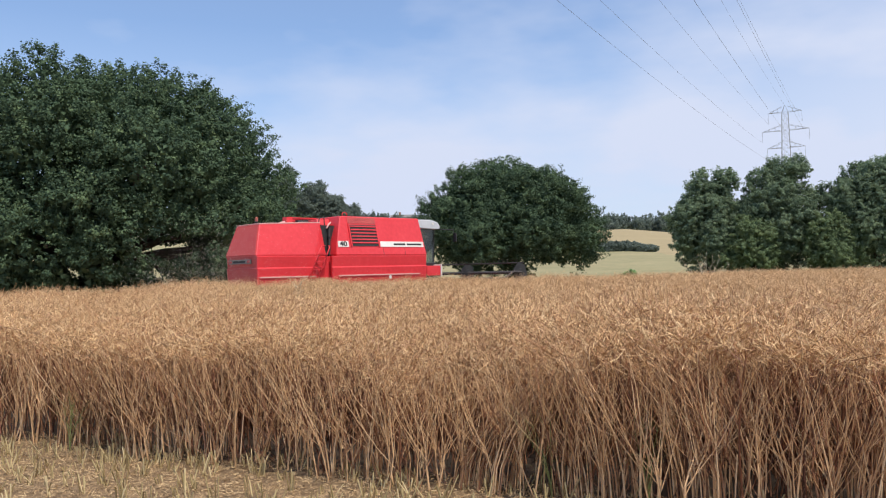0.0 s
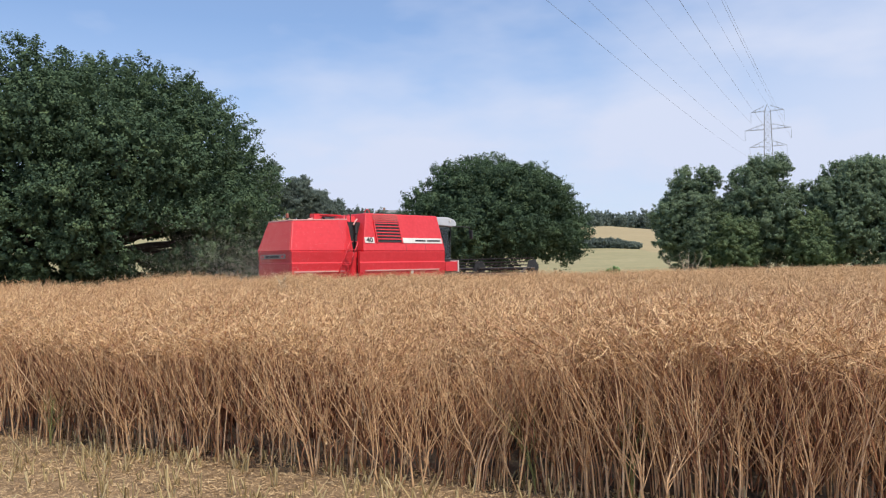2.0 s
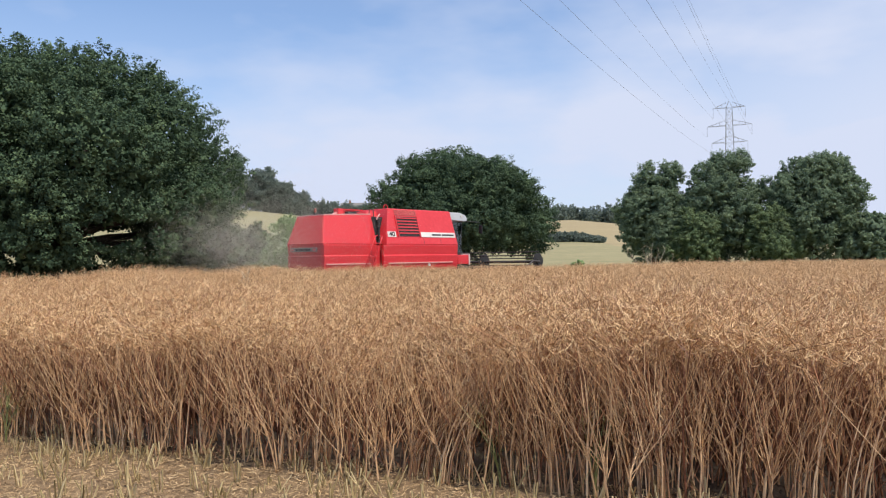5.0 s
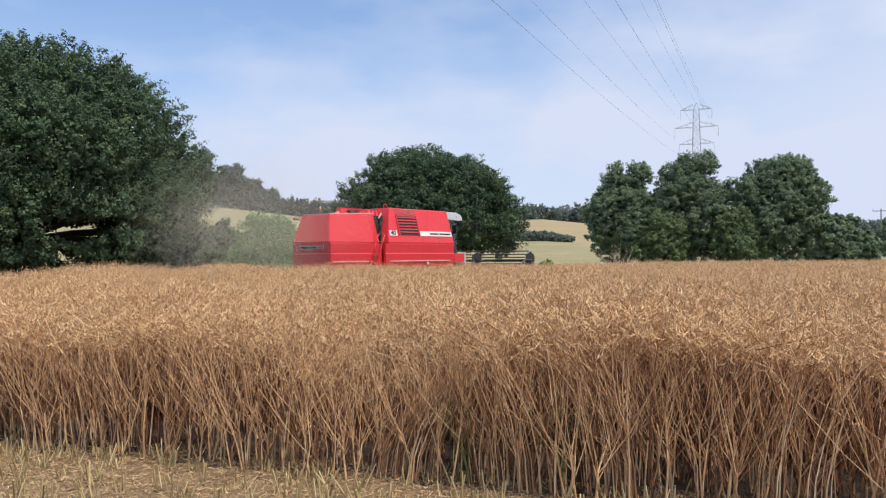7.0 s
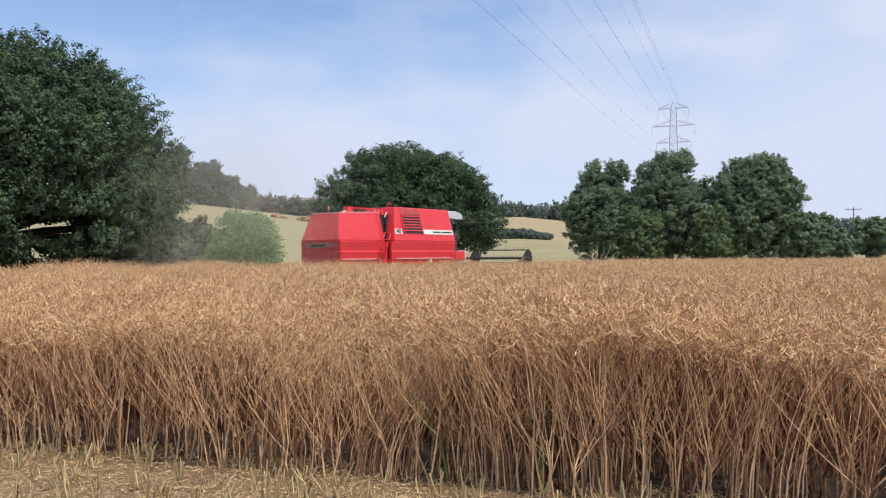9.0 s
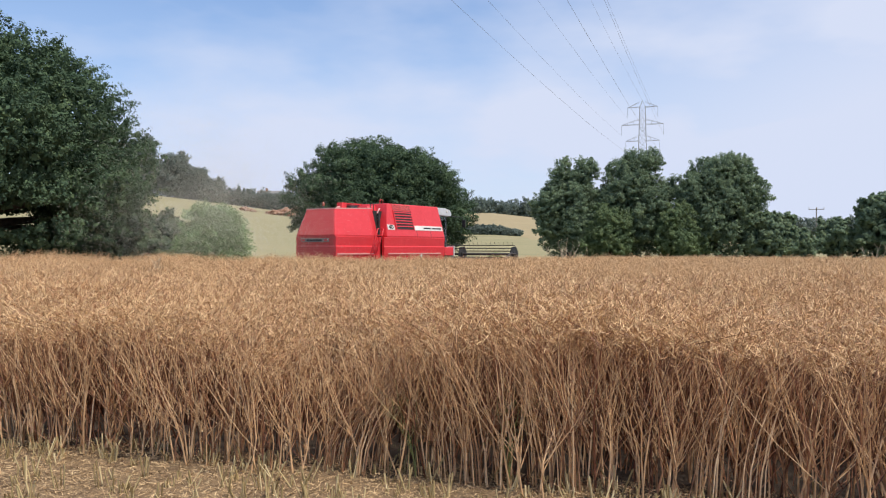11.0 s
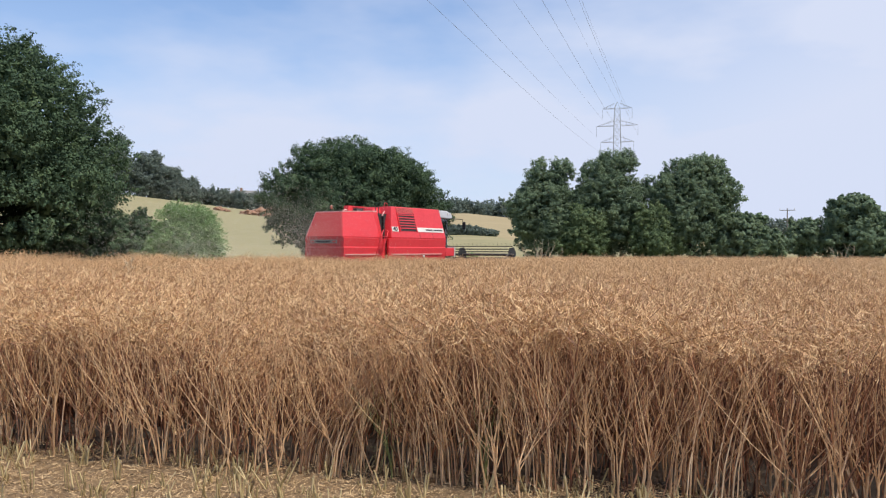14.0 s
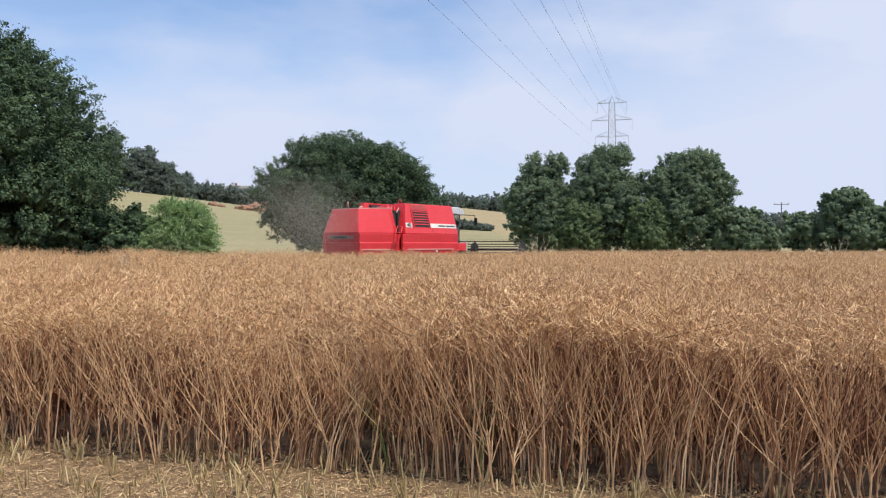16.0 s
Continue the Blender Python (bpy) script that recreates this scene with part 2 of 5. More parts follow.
def box(bm, x0, x1, y0, y1, z0, z1):
    v = [bm.verts.new(p) for p in ((x0, y0, z0), (x1, y0, z0), (x1, y1, z0), (x0, y1, z0), (x0, y0, z1), (x1, y0, z1), (x1, y1, z1), (x0, y1, z1))]
    for f in ((0, 3, 2, 1), (4, 5, 6, 7), (0, 1, 5, 4), (1, 2, 6, 5), (2, 3, 7, 6), (3, 0, 4, 7)):
        bm.faces.new([v[i] for i in f])
    return bm


def loft(bm, rings, cap=True):
    vs = [[bm.verts.new(p) for p in r] for r in rings]
    n = len(rings[0])
    for a, b in zip(vs, vs[1:]):
        for i in range(n):
            bm.faces.new((a[i], a[(i + 1) % n], b[(i + 1) % n], b[i]))
    if cap:
        bm.faces.new(vs[0][::-1])
        bm.faces.new(vs[-1])
    return bm


def tube(bm, pts, r, sides=8, cap=True):
    pts = [Vector(p) for p in pts]
    rs = r if isinstance(r, (list, tuple)) else [r] * len(pts)
    rings = []
    for i, p in enumerate(pts):
        d = (pts[min(i + 1, len(pts) - 1)] - pts[max(i - 1, 0)]).normalized()
        a = d.orthogonal().normalized() if i == 0 else (a - d * a.dot(d)).normalized()
        b = d.cross(a)
        rings.append([p + (a * math.cos(k * 2 * math.pi / sides) + b * math.sin(k * 2 * math.pi / sides)) * rs[i] for k in range(sides)])
    return loft(bm, rings, cap)


def disc(bm, c, axis, r, depth, sides=24, r2=None):
    c, axis = Vector(c), Vector(axis).normalized()
    return tube(bm, [c - axis * depth / 2, c + axis * depth / 2], [r, r2 or r], sides)


# ---- ground ----
AZ_KEYS = [-180, -60, -30, -11, -7.6, -1.8, 13.4, 16.7, 25, 40, 90, 180]
EL_KEYS = [0.0, 1.5, 3.6, 3.75, 3.45, 2.82, 2.74, 2.38, 1.4, 0.7, 0.0, 0.0]
HILL_R = 230.0


def height(x, y):
    x, y = np.asarray(x, float), np.asarray(y, float)
    r, az = np.hypot(x, y), np.degrees(np.arctan2(x, y))
    el = np.interp(az, AZ_KEYS, EL_KEYS)
    rise = HILL_R * np.tan(np.radians(el)) + 1.65 * np.clip(el, 0, 1)
    s = np.clip((r - 72) / (HILL_R - 72), 0, 1)
    hill = rise * s ** 1.15 + np.where(r > HILL_R, np.minimum(r - HILL_R, 150) * 0.015, 0) * (rise > 1)
    hill = hill * np.clip(1 - (r - 500) / 900, 0, 1)
    field = np.interp(y, [0, 8, 13, 20, 28, 38, 60, 80], [0, 0, 0.03, 0.14, 0.08, -0.08, -0.1, 0])
    roll = 0.5 * np.sin(x * 0.021 + 1) * np.sin(y * 0.017) * np.clip((r - 80) / 100, 0, 1)
    field = field + 0.15 * np.exp(-((x + 6) / 4) ** 2 - ((y - 19.5) / 4) ** 2)
    return hill + np.where(r < 100, field, 0) + roll


def build_ground():
    def axis(lo, hi):
        a = [0.0]
        while a[-1] < hi:
            a.append(a[-1] + max(0.4, 0.075 * a[-1]))
        b = [0.0]
        while b[-1] < -lo:
            b.append(b[-1] + max(0.4, 0.13 * b[-1]))
        return np.array([-q for q in b[:0:-1]] + a)
    xs, ys = axis(-4000, 4000), axis(-3000, 4500)
    gx, gy = np.meshgrid(xs, ys)
    v = np.stack([gx, gy, height(gx, gy)], -1).reshape(-1, 3)
    n = len(xs)
    idx = np.arange(len(v)).reshape(len(ys), n)
    q = np.stack([idx[:-1, :-1], idx[:-1, 1:], idx[1:, 1:], idx[1:, :-1]], -1).reshape(-1, 4)
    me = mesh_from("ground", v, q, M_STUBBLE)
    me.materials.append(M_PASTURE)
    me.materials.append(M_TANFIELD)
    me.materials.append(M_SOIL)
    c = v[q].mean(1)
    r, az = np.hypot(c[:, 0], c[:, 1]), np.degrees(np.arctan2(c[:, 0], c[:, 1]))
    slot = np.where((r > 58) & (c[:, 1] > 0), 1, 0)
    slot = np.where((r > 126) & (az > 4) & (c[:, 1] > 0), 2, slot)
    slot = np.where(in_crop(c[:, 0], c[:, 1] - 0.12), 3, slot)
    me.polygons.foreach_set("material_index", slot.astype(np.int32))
    me.shade_smooth()
    return tagged(new("ground", me), "harvested stubble field rising into pale pasture and dry hillside fields", "ground", kind="structure")


# ---- crop ----
EDGE_B, EDGE_M = 5.87, -0.47          # near edge of the standing crop: y = EDGE_B + EDGE_M x
CUT_B, CUT_M = 25.6, 0.95             # cut edge that the harvester leaves: y = CUT_B + CUT_M x
CROP_H = 1.12


def plant_templates(rs, count, kind):
    """Dry rape plants about 1 m high: a stem, forking upright branches, and thin pods on their upper ends.
    kind 0: whole plants; 1 to 3: tops only, coarser and coarser."""
    branches, npod, wide, long = ((6, 11, 0.0042, 1.0), (6, 8, 0.0042, 1.0), (5, 9, 0.0048, 0.95), (4, 10, 0.0062, 1.05))[kind]
    out = []
    for _ in range(count):
        pieces_stem, pieces_pod = [], []
        lean = rs.normal(0, 0.11, 2)
        k = 6
        top = rs.uniform(0.70, 0.86)
        z = np.linspace(0, top, k)
        bend, kink = rs.normal(0, 0.14, 2), rs.normal(0, 0.012, (k, 2))
        kink[0] = 0
        stem = np.stack([lean[0] * z + bend[0] * z ** 2 + kink[:, 0], lean[1] * z + bend[1] * z ** 2 + kink[:, 1], z], -1)
        if kind == 0:
            pieces_stem.append(stalks(stem[None], np.linspace(0.0062, 0.0030, k)[None] * rs.uniform(0.7, 1.35), 3))
        starts, ends = [], []
        for _b in range(branches):
            f = rs.uniform(0.46, 0.95) if kind == 0 else rs.uniform(0.85, 1.0)
            p = np.array([np.interp(f * top, z, stem[:, i]) for i in range(3)])
            a = rs.uniform(0, 2 * np.pi)
            end_z = rs.uniform(0.91, 1.04)
            rise = end_z - p[2]
            out_ = rs.uniform(0.08, 0.42) * (0.5 + rise)
            mid = p + np.array([np.cos(a) * out_ * 0.6, np.sin(a) * out_ * 0.6, rise * 0.55])
            tip = p + np.array([np.cos(a) * out_ * 1.5 + rs.normal(0, 0.05), np.sin(a) * out_ * 1.5 + rs.normal(0, 0.05), rise])
            starts += [p, mid] if kind < 2 else [mid]
            ends += [mid, tip] if kind < 2 else [tip]
            if kind == 0:
                q = mid + (tip - mid) * rs.uniform(0.1, 0.8, 3)[:, None]
                e = q + np.stack([rs.normal(0, 0.09, 3), rs.normal(0, 0.09, 3), rs.uniform(0.03, 0.14, 3)], -1)
                pieces_pod.append(slivers(q, e, 0.0045, rs.uniform(0, np.pi, 3)))
            u = rs.uniform(0.62, 1.1, npod)[:, None]
            base = mid + (tip - mid) * u + rs.normal(0, 0.035 * long, (npod, 3))
            base[:, 2] = np.minimum(base[:, 2], 1.05)
            pd = unit(rs.normal(0, 1, (npod, 3)) * np.array([0.85, 0.85, 0.6]) + np.array([0, 0, 0.5]))
            size = rs.uniform(0.05, 0.095, npod)[:, None] * long
            if kind < 2:
                # curved pods: a stout lower half and a beak bent upwards
                knee = base + pd * size * 0.55
                beak = unit(pd * 0.75 + np.array([0, 0, 0.45]) + rs.normal(0, 0.25, (npod, 3)))
                turn = rs.uniform(0, np.pi, npod)
                v, q = ribbons(base, knee, wide * 0.6, wide, turn)
                pieces_pod.append((v, np.concatenate([q[:, [0, 1, 2]], q[:, [0, 2, 3]]])))
                pieces_pod.append(slivers(knee, knee + beak * size * 0.6, wide, turn))
            else:
                pieces_pod.append(slivers(base, base + pd * size, wide, rs.uniform(0, np.pi, npod)))
        s, e = np.array(starts), np.array(ends)
        w = (0.0040, 0.0032, 0.004, 0.006)[kind]
        if kind == 0:
            pieces_stem.append(ribbons(s, e, w, w * 0.55, rs.uniform(0, np.pi, len(s))))
        else:
            pieces_pod.append(slivers(s, e, w, rs.uniform(0, np.pi, len(s))))
        out.append((join_arrays(pieces_stem) if pieces_stem else None, join_arrays(pieces_pod)))
    return out


def scatter(rs, temps, xy, scale, tilt=0.16, fall=None):
    stem, pod = [], []
    pick = rs.integers(0, len(temps), len(xy))
    for i, (st, po) in enumerate(temps):
        sel = np.where(pick == i)[0]
        if not len(sel):
            continue
        m = len(sel)
        a = rs.uniform(0, 2 * np.pi, m)
        tx, ty = rs.normal(0, tilt, m), rs.normal(0, tilt, m)
        if fall is not None:
            tx = tx + fall[sel]
        sc = scale[sel]
        for made, acc in ((st, stem), (po, pod)):
            if made is None:
                continue
            v, q = made
            x = v[None, :, 0] * np.cos(a)[:, None] - v[None, :, 1] * np.sin(a)[:, None]
            y = v[None, :, 0] * np.sin(a)[:, None] + v[None, :, 1] * np.cos(a)[:, None]
            z = np.broadcast_to(v[None, :, 2], x.shape)
            w = np.stack([(x + z * tx[:, None]) * sc[:, None] + xy[sel, 0:1], (y + z * ty[:, None]) * sc[:, None] + xy[sel, 1:2], z * sc[:, None]], -1)
            w[..., 2] += height(xy[sel, 0], xy[sel, 1])[:, None]
            qq = q[None] + (np.arange(m) * len(v))[:, None, None]
            acc.append((w.reshape(-1, 3), qq.reshape(-1, q.shape[1])))
    return (join_arrays(stem) if stem else None), join_arrays(pod)


def crop_height(x, y):
    """The canopy undulates a little."""
    dip = -0.33 * np.exp(-((x - 0.02) / 0.42) ** 2 - ((y - 5.8) / 1.2) ** 2) + 0.05 * np.exp(-((x - 1.6) / 0.9) ** 2 - ((y - 5.2) / 0.9) ** 2) - 0.05 * np.exp(-((x + 2.6) / 0.8) ** 2 - ((y - 7.4) / 1.2) ** 2)
    return CROP_H * (1 + dip + 0.05 * np.sin(x * 1.9 + y * 0.7) + 0.04 * np.sin(x * 0.8 - y * 1.3 + 2) + 0.035 * np.sin(x * 4.1 + 1.0) * np.sin(y * 2.3 + x))


def in_crop(x, y):
    along = (x - 9.6) * 0.725 + (y - 36.0) * 0.689
    ahead = along > 5.0
    return (y > EDGE_B + EDGE_M * x) & ((y < CUT_B + CUT_M * x) | (ahead & (y < CUT_B + 9 + CUT_M * x))) & (np.hypot(x, y) < 66)


# where the edge has slumped: first stalk, run along the edge, spread, lean, number of stalks
SHEAVES = ((0.02, 0.5, 0.12, 0.55, 46), (-0.75, 0.5, 0.15, 0.36, 14), (1.5, 0.3, 0.08, -0.40, 22), (2.5, 0.4, 0.14, 0.35, 22), (-2.6, 0.5, 0.14, -0.35, 22), (-3.9, 0.5, 0.14, 0.4, 18), (0.95, 0.3, 0.1, -0.3, 14))


def arched(rs, x, y, lean_to, spread):
    """Long stalks bending over to one side, with a few twigs near their ends."""
    m = len(x)
    f = np.linspace(0, 1, 6)
    reach = (lean_to + rs.normal(0, spread, m))[:, None]
    rise = (crop_height(x, y) * rs.uniform(0.82, 1.0, m))[:, None]
    path = np.stack([x[:, None] + reach * f ** 1.9, y[:, None] + rs.normal(0, 0.1, m)[:, None] * f ** 1.5 - 0.08 * f ** 2, height(x, y)[:, None] - 0.02 + rise * (1.25 * f - 0.25 * f ** 3)], -1)
    thick = rs.uniform(0.7, 1.2, m)[:, None]
    out = [stalks(path, np.linspace(0.0062, 0.0022, 6)[None] * thick, 4)]
    for _ in range(3):
        k = rs.integers(2, 5, m)
        p = path[np.arange(m), k]
        q = p + np.stack([rs.normal(0, 0.10, m) + reach[:, 0] * 0.3, rs.normal(-0.02, 0.08, m), rs.uniform(0.12, 0.34, m)], -1)
        out.append(stalks(np.stack([p, (p + q) / 2 + rs.normal(0, 0.012, (m, 3)), q], 1), np.array([[0.0034, 0.0028, 0.0016]]) * thick, 3))
    return out


def forked(rs, x, y):
    """Stout stalks that fork below half their height into four or five long branches."""
    m = len(x)
    top = crop_height(x, y)
    z1 = rs.uniform(0.22, 0.5, m) * top
    lean = rs.normal(0, 0.12, (m, 2))
    p0 = np.stack([x, y, height(x, y) - 0.02], -1)
    fork = p0 + np.stack([lean[:, 0] * z1, lean[:, 1] * z1, z1], -1)
    half = (p0 + fork) / 2 + np.stack([rs.normal(0, 0.012, m), rs.normal(0, 0.012, m), 0 * x], -1)
    thick = rs.uniform(0.7, 1.25, m)[:, None]
    out = [stalks(np.stack([p0, half, fork], 1), np.array([[0.0072, 0.0064, 0.0056]]) * thick, 5)]
    for _ in range(5):
        rise = (rs.uniform(0.74, 0.97, m) * top - z1)[:, None]
        way = np.stack([rs.normal(0, 0.40, m) + lean[:, 0], rs.normal(-0.03, 0.25, m) + lean[:, 1], np.ones(m)], -1)
        start = fork - np.stack([lean[:, 0], lean[:, 1], np.ones(m)], -1) * (rs.uniform(0, 0.45, m) * z1)[:, None]
        span = rise + (fork - start)[:, 2:]
        bow = rs.normal(0, 0.03, (m, 2))
        pts = [start + way * span * np.array([f ** 0.85, f ** 0.85, f]) + np.stack([bow[:, 0], bow[:, 1], 0 * x], -1) * math.sin(f * math.pi) for f in (0.0, 0.33, 0.67, 1.0)]
        out.append(stalks(np.stack(pts, 1), np.array([[0.0044, 0.0038, 0.003, 0.0018]]) * thick, 3))
    return out


def rape_plants():
    """The outermost plants, standing singly before the rest."""
    rs = np.random.default_rng(77)
    made = []
    for _ in range(14):
        root = new("rape_plant")
        pieces = forked(rs, np.zeros(1), np.full(1, 30.0))
        flat = [(v - np.array([0, 30.0, float(height(0, 30.0))]), q) for v, q in pieces]
        for k, (v, q) in enumerate(flat):
            nm = "branch" if k else "stem"
            ob = new(nm, mesh_from(nm, v, q, M_STALK))
            ob.parent = root
        tips = np.concatenate([v[-3:].mean(0)[None] for v, _ in flat[1:]])
        roots_ = np.concatenate([v[-9:-6].mean(0)[None] for v, _ in flat[1:]])
        n = 26
        k, f = rs.integers(0, len(tips), n), rs.uniform(0.1, 1.1, n)[:, None]
        p = roots_[k] + (tips[k] - roots_[k]) * f
        q = p + unit(rs.normal(0, 1, (n, 3)) + np.array([0, 0, 0.5])) * rs.uniform(0.045, 0.08, n)[:, None]
        bend = (p + q) / 2 + rs.normal(0, 0.006, (n, 3))
        ob = new("seed_head", mesh_from("seed_head", *stalks(np.stack([p, bend, q], 1), np.array([[0.0012, 0.0026, 0.0008]]).repeat(n, 0), 3), M_POD))
        ob.parent = root
        tagged(ob, kind="stuff")
        tagged(root, "single ripe rape plant, pale forked stalk with thin pods", "crop plant", "outer rape plants")
        made.append(root)
    xs = np.linspace(-5.6, 4.9, 120) + rs.normal(0, 0.05, 120)
    for i, x in enumerate(xs):
        y = EDGE_B + EDGE_M * x - 0.02 + 0.10 * math.sin(x * 3.1) + 0.08 * math.sin(x * 7.3) + rs.normal(0, 0.07)
        m = pose(x, y, float(height(x, y)), 0, 0, rs.uniform(0, 360))
        if i < len(made):
            made[i].matrix_world = m
        else:
            copy_thing(made[i % len(made)], m)


def build_crop():
    rs = np.random.default_rng(7)
    kinds = [plant_templates(rs, (16, 12, 10, 8)[k], k) for k in range(4)]
    bands = []
    # front row, whole plants in loose tufts
    n = 430
    x = rs.uniform(-6.5, 6.0, n)
    x += 0.05 * np.sin(x * 21) + 0.06 * np.sin(x * 9.3)
    d = rs.uniform(0, 1.1, n)
    bands.append((kinds[0], x, EDGE_B + EDGE_M * x + d + 0.10 * np.sin(x * 3.1) + 0.08 * np.sin(x * 7.3)))
    # canopy behind it, thinning out with distance
    for d0, d1, density, kind in ((1.1, 2.2, 66, 0), (1.1, 2.6, 50, 1), (2.6, 8, 72, 1), (8, 17, 36, 2), (17, 34, 13, 3), (34, 64, 6, 3)):
        r0, r1 = 4.5 + d0 * 0.8, d1 + 10
        n = int(radians(76) / 2 * (r1 ** 2 - r0 ** 2) * density)
        a = np.radians(rs.uniform(-32, 44, n))
        r = np.sqrt(rs.uniform(r0 ** 2, r1 ** 2, n))
        x, y = r * np.sin(a), r * np.cos(a)
        depth = y - (EDGE_B + EDGE_M * x)
        ok = in_crop(x, y) & (depth > d0) & (depth <= d1)
        bands.append((kinds[kind], x[ok], y[ok]))
    # heads nodding out over the open edge
    n = 420
    x = rs.uniform(-6.5, 6.0, n)
    bands.insert(1, (kinds[1], x, EDGE_B + EDGE_M * x + rs.uniform(-0.06, 0.25, n) + 0.10 * np.sin(x * 3.1) + 0.08 * np.sin(x * 7.3)))
    stems, pods, far_pods = [], [], []
    for i, (temps, x, y) in enumerate(bands):
        xy = np.stack([x, y], -1)
        sc = crop_height(x, y) * rs.uniform(0.92, 1.09, len(x)) * np.where((i < 2) & (rs.uniform(0, 1, len(x)) < 0.2), rs.uniform(0.84, 1.06, len(x)), 1.0)
        fall = (0.40 * np.exp(-((x - 0.30) / 0.30) ** 2) + 0.12 * np.exp(-((x + 0.55) / 0.35) ** 2) + 0.12 * np.exp(-((x - 2.6) / 0.4) ** 2) - 0.15 * np.exp(-((x + 2.9) / 0.5) ** 2)) * (y - EDGE_B - EDGE_M * x < 0.8)
        s, p = scatter(rs, temps, xy, sc, fall=fall)
        if s is not None:
            stems.append(s)
        (pods if i < 5 else far_pods).append(p)
    # stray stalks leaning across the open edge
    m = 260
    x = rs.uniform(-6, 5.5, m)
    base = np.stack([x, EDGE_B + EDGE_M * x + rs.uniform(-0.06, 0.35, m), rs.uniform(0.0, 0.55, m)], -1)
    a = rs.uniform(0, 2 * np.pi, m)
    d = np.stack([np.cos(a), 0.5 * np.sin(a), rs.uniform(0.35, 1.4, m)], -1)
    d /= np.linalg.norm(d, axis=1, keepdims=True)
    ln = rs.uniform(0.3, 0.75, m)[:, None]
    base[:, 2] = np.where(rs.uniform(0, 1, m) < 0.6, 0.0, base[:, 2])
    mid = base + d * ln * 0.55
    tip = base + d * ln + np.stack([rs.normal(0, 0.06, m), rs.normal(0, 0.04, m), -rs.uniform(0, 0.12, m)], -1)
    stems.append(stalks(np.stack([base, mid, tip], 1), np.stack([np.full(m, 0.0042), np.full(m, 0.0034), np.full(m, 0.002)], 1), 3))
    # pale stalks of the outer plants, forking low into straight upright branches
    m = 450
    x = rs.uniform(-6.3, 5.8, m)
    x += 0.06 * np.sin(x * 17)
    y = EDGE_B + EDGE_M * x + rs.uniform(0.0, 0.75, m) ** 1.3 + 0.10 * np.sin(x * 3.1) + 0.08 * np.sin(x * 7.3)
    shafts = forked(rs, x, y)
    # two sets of branches take the darker, shade-toned stem colour
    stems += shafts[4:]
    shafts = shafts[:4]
    # plain stems of the plants farther in, in the stem colour darkened for shade
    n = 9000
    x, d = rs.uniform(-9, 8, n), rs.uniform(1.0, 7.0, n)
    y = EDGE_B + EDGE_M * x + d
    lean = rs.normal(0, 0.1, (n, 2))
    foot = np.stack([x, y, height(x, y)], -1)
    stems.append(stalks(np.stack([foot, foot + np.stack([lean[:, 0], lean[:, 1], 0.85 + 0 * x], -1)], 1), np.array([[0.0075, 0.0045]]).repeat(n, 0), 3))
    # sheaves pushed over by the wind at the dip in the canopy
    for bx, run, spread, lean_to, count in SHEAVES:
        x = bx + rs.uniform(0, run, count)
        shafts += arched(rs, x, EDGE_B + EDGE_M * x + rs.uniform(-0.05, 0.3, count), lean_to, spread)
    me = mesh_from("rape_crop", *join_arrays(shafts + stems), M_STEMSHADE)
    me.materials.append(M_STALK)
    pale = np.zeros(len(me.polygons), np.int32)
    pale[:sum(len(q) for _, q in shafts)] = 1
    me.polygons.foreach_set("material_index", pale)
    crop = new("rape_crop", me)
    tagged(crop, "dense standing ripe oilseed rape, pale outer stalks, inner stems darkened as shade", "crop", kind="stuff")
    pod = new("rape_pods", mesh_from("rape_pods", *join_arrays(pods), M_POD))
    far = new("rape_canopy", mesh_from("rape_canopy", *join_arrays(far_pods), M_PODFAR))
    tagged(far, "fine even tan canopy of the ripe rape farther out", "crop", kind="stuff")
    tagged(pod, "tangled tan seed pods and twigs topping the ripe rape", "crop", kind="stuff")


def build_stubble():
    rs = np.random.default_rng(11)
    k, per = 900, 4
    cx, cd = rs.uniform(-7, 6, k), rs.uniform(-0.25, 2.4, k)
    n = k * per
    x = np.repeat(cx, per) + rs.normal(0, 0.018, n)
    y = np.repeat(EDGE_B + EDGE_M * cx - cd, per) + rs.normal(0, 0.018, n)
    h = np.repeat(rs.uniform(0.05, 0.19, k), per) * rs.uniform(0.5, 1.1, n)
    lean = rs.normal(0, 0.28, (n, 2)) * h[:, None]
    p0, p1 = np.stack([x, y, 0 * x], -1), np.stack([x + lean[:, 0], y + lean[:, 1], h], -1)
    st = stalks(np.stack([p0, p1], 1), np.stack([rs.uniform(0.0035, 0.0072, n)] * 2, 1), 4)
    ob = new("cut_stubble", mesh_from("cut_stubble", *st, M_CUT))
    tagged(ob, "short cut straw-coloured stubble stalks along the crop's edge", "stubble", kind="stuff")
    n = 95000
    x, d = rs.uniform(-7, 6, n), rs.uniform(-0.35, 2.4, n)
    y = EDGE_B + EDGE_M * x - d
    a, ln = rs.uniform(0, 2 * np.pi, n), rs.uniform(0.012, 0.085, n)
    z = rs.uniform(0.002, 0.03, n)
    p0 = np.stack([x, y, z], -1)
    p1 = p0 + np.stack([np.cos(a) * ln, np.sin(a) * ln, rs.normal(0, 0.012, n)], -1)
    p1[:, 2] = np.maximum(p1[:, 2], 0.002)
    ch = slivers(p0, p1, rs.uniform(0.003, 0.009, n), rs.uniform(-0.6, 0.6, n))
    ob = new("straw_litter", mesh_from("straw_litter", *ch, M_LITTER))
    tagged(ob, "pale chopped straw and chaff littering the ground", "straw", kind="stuff")


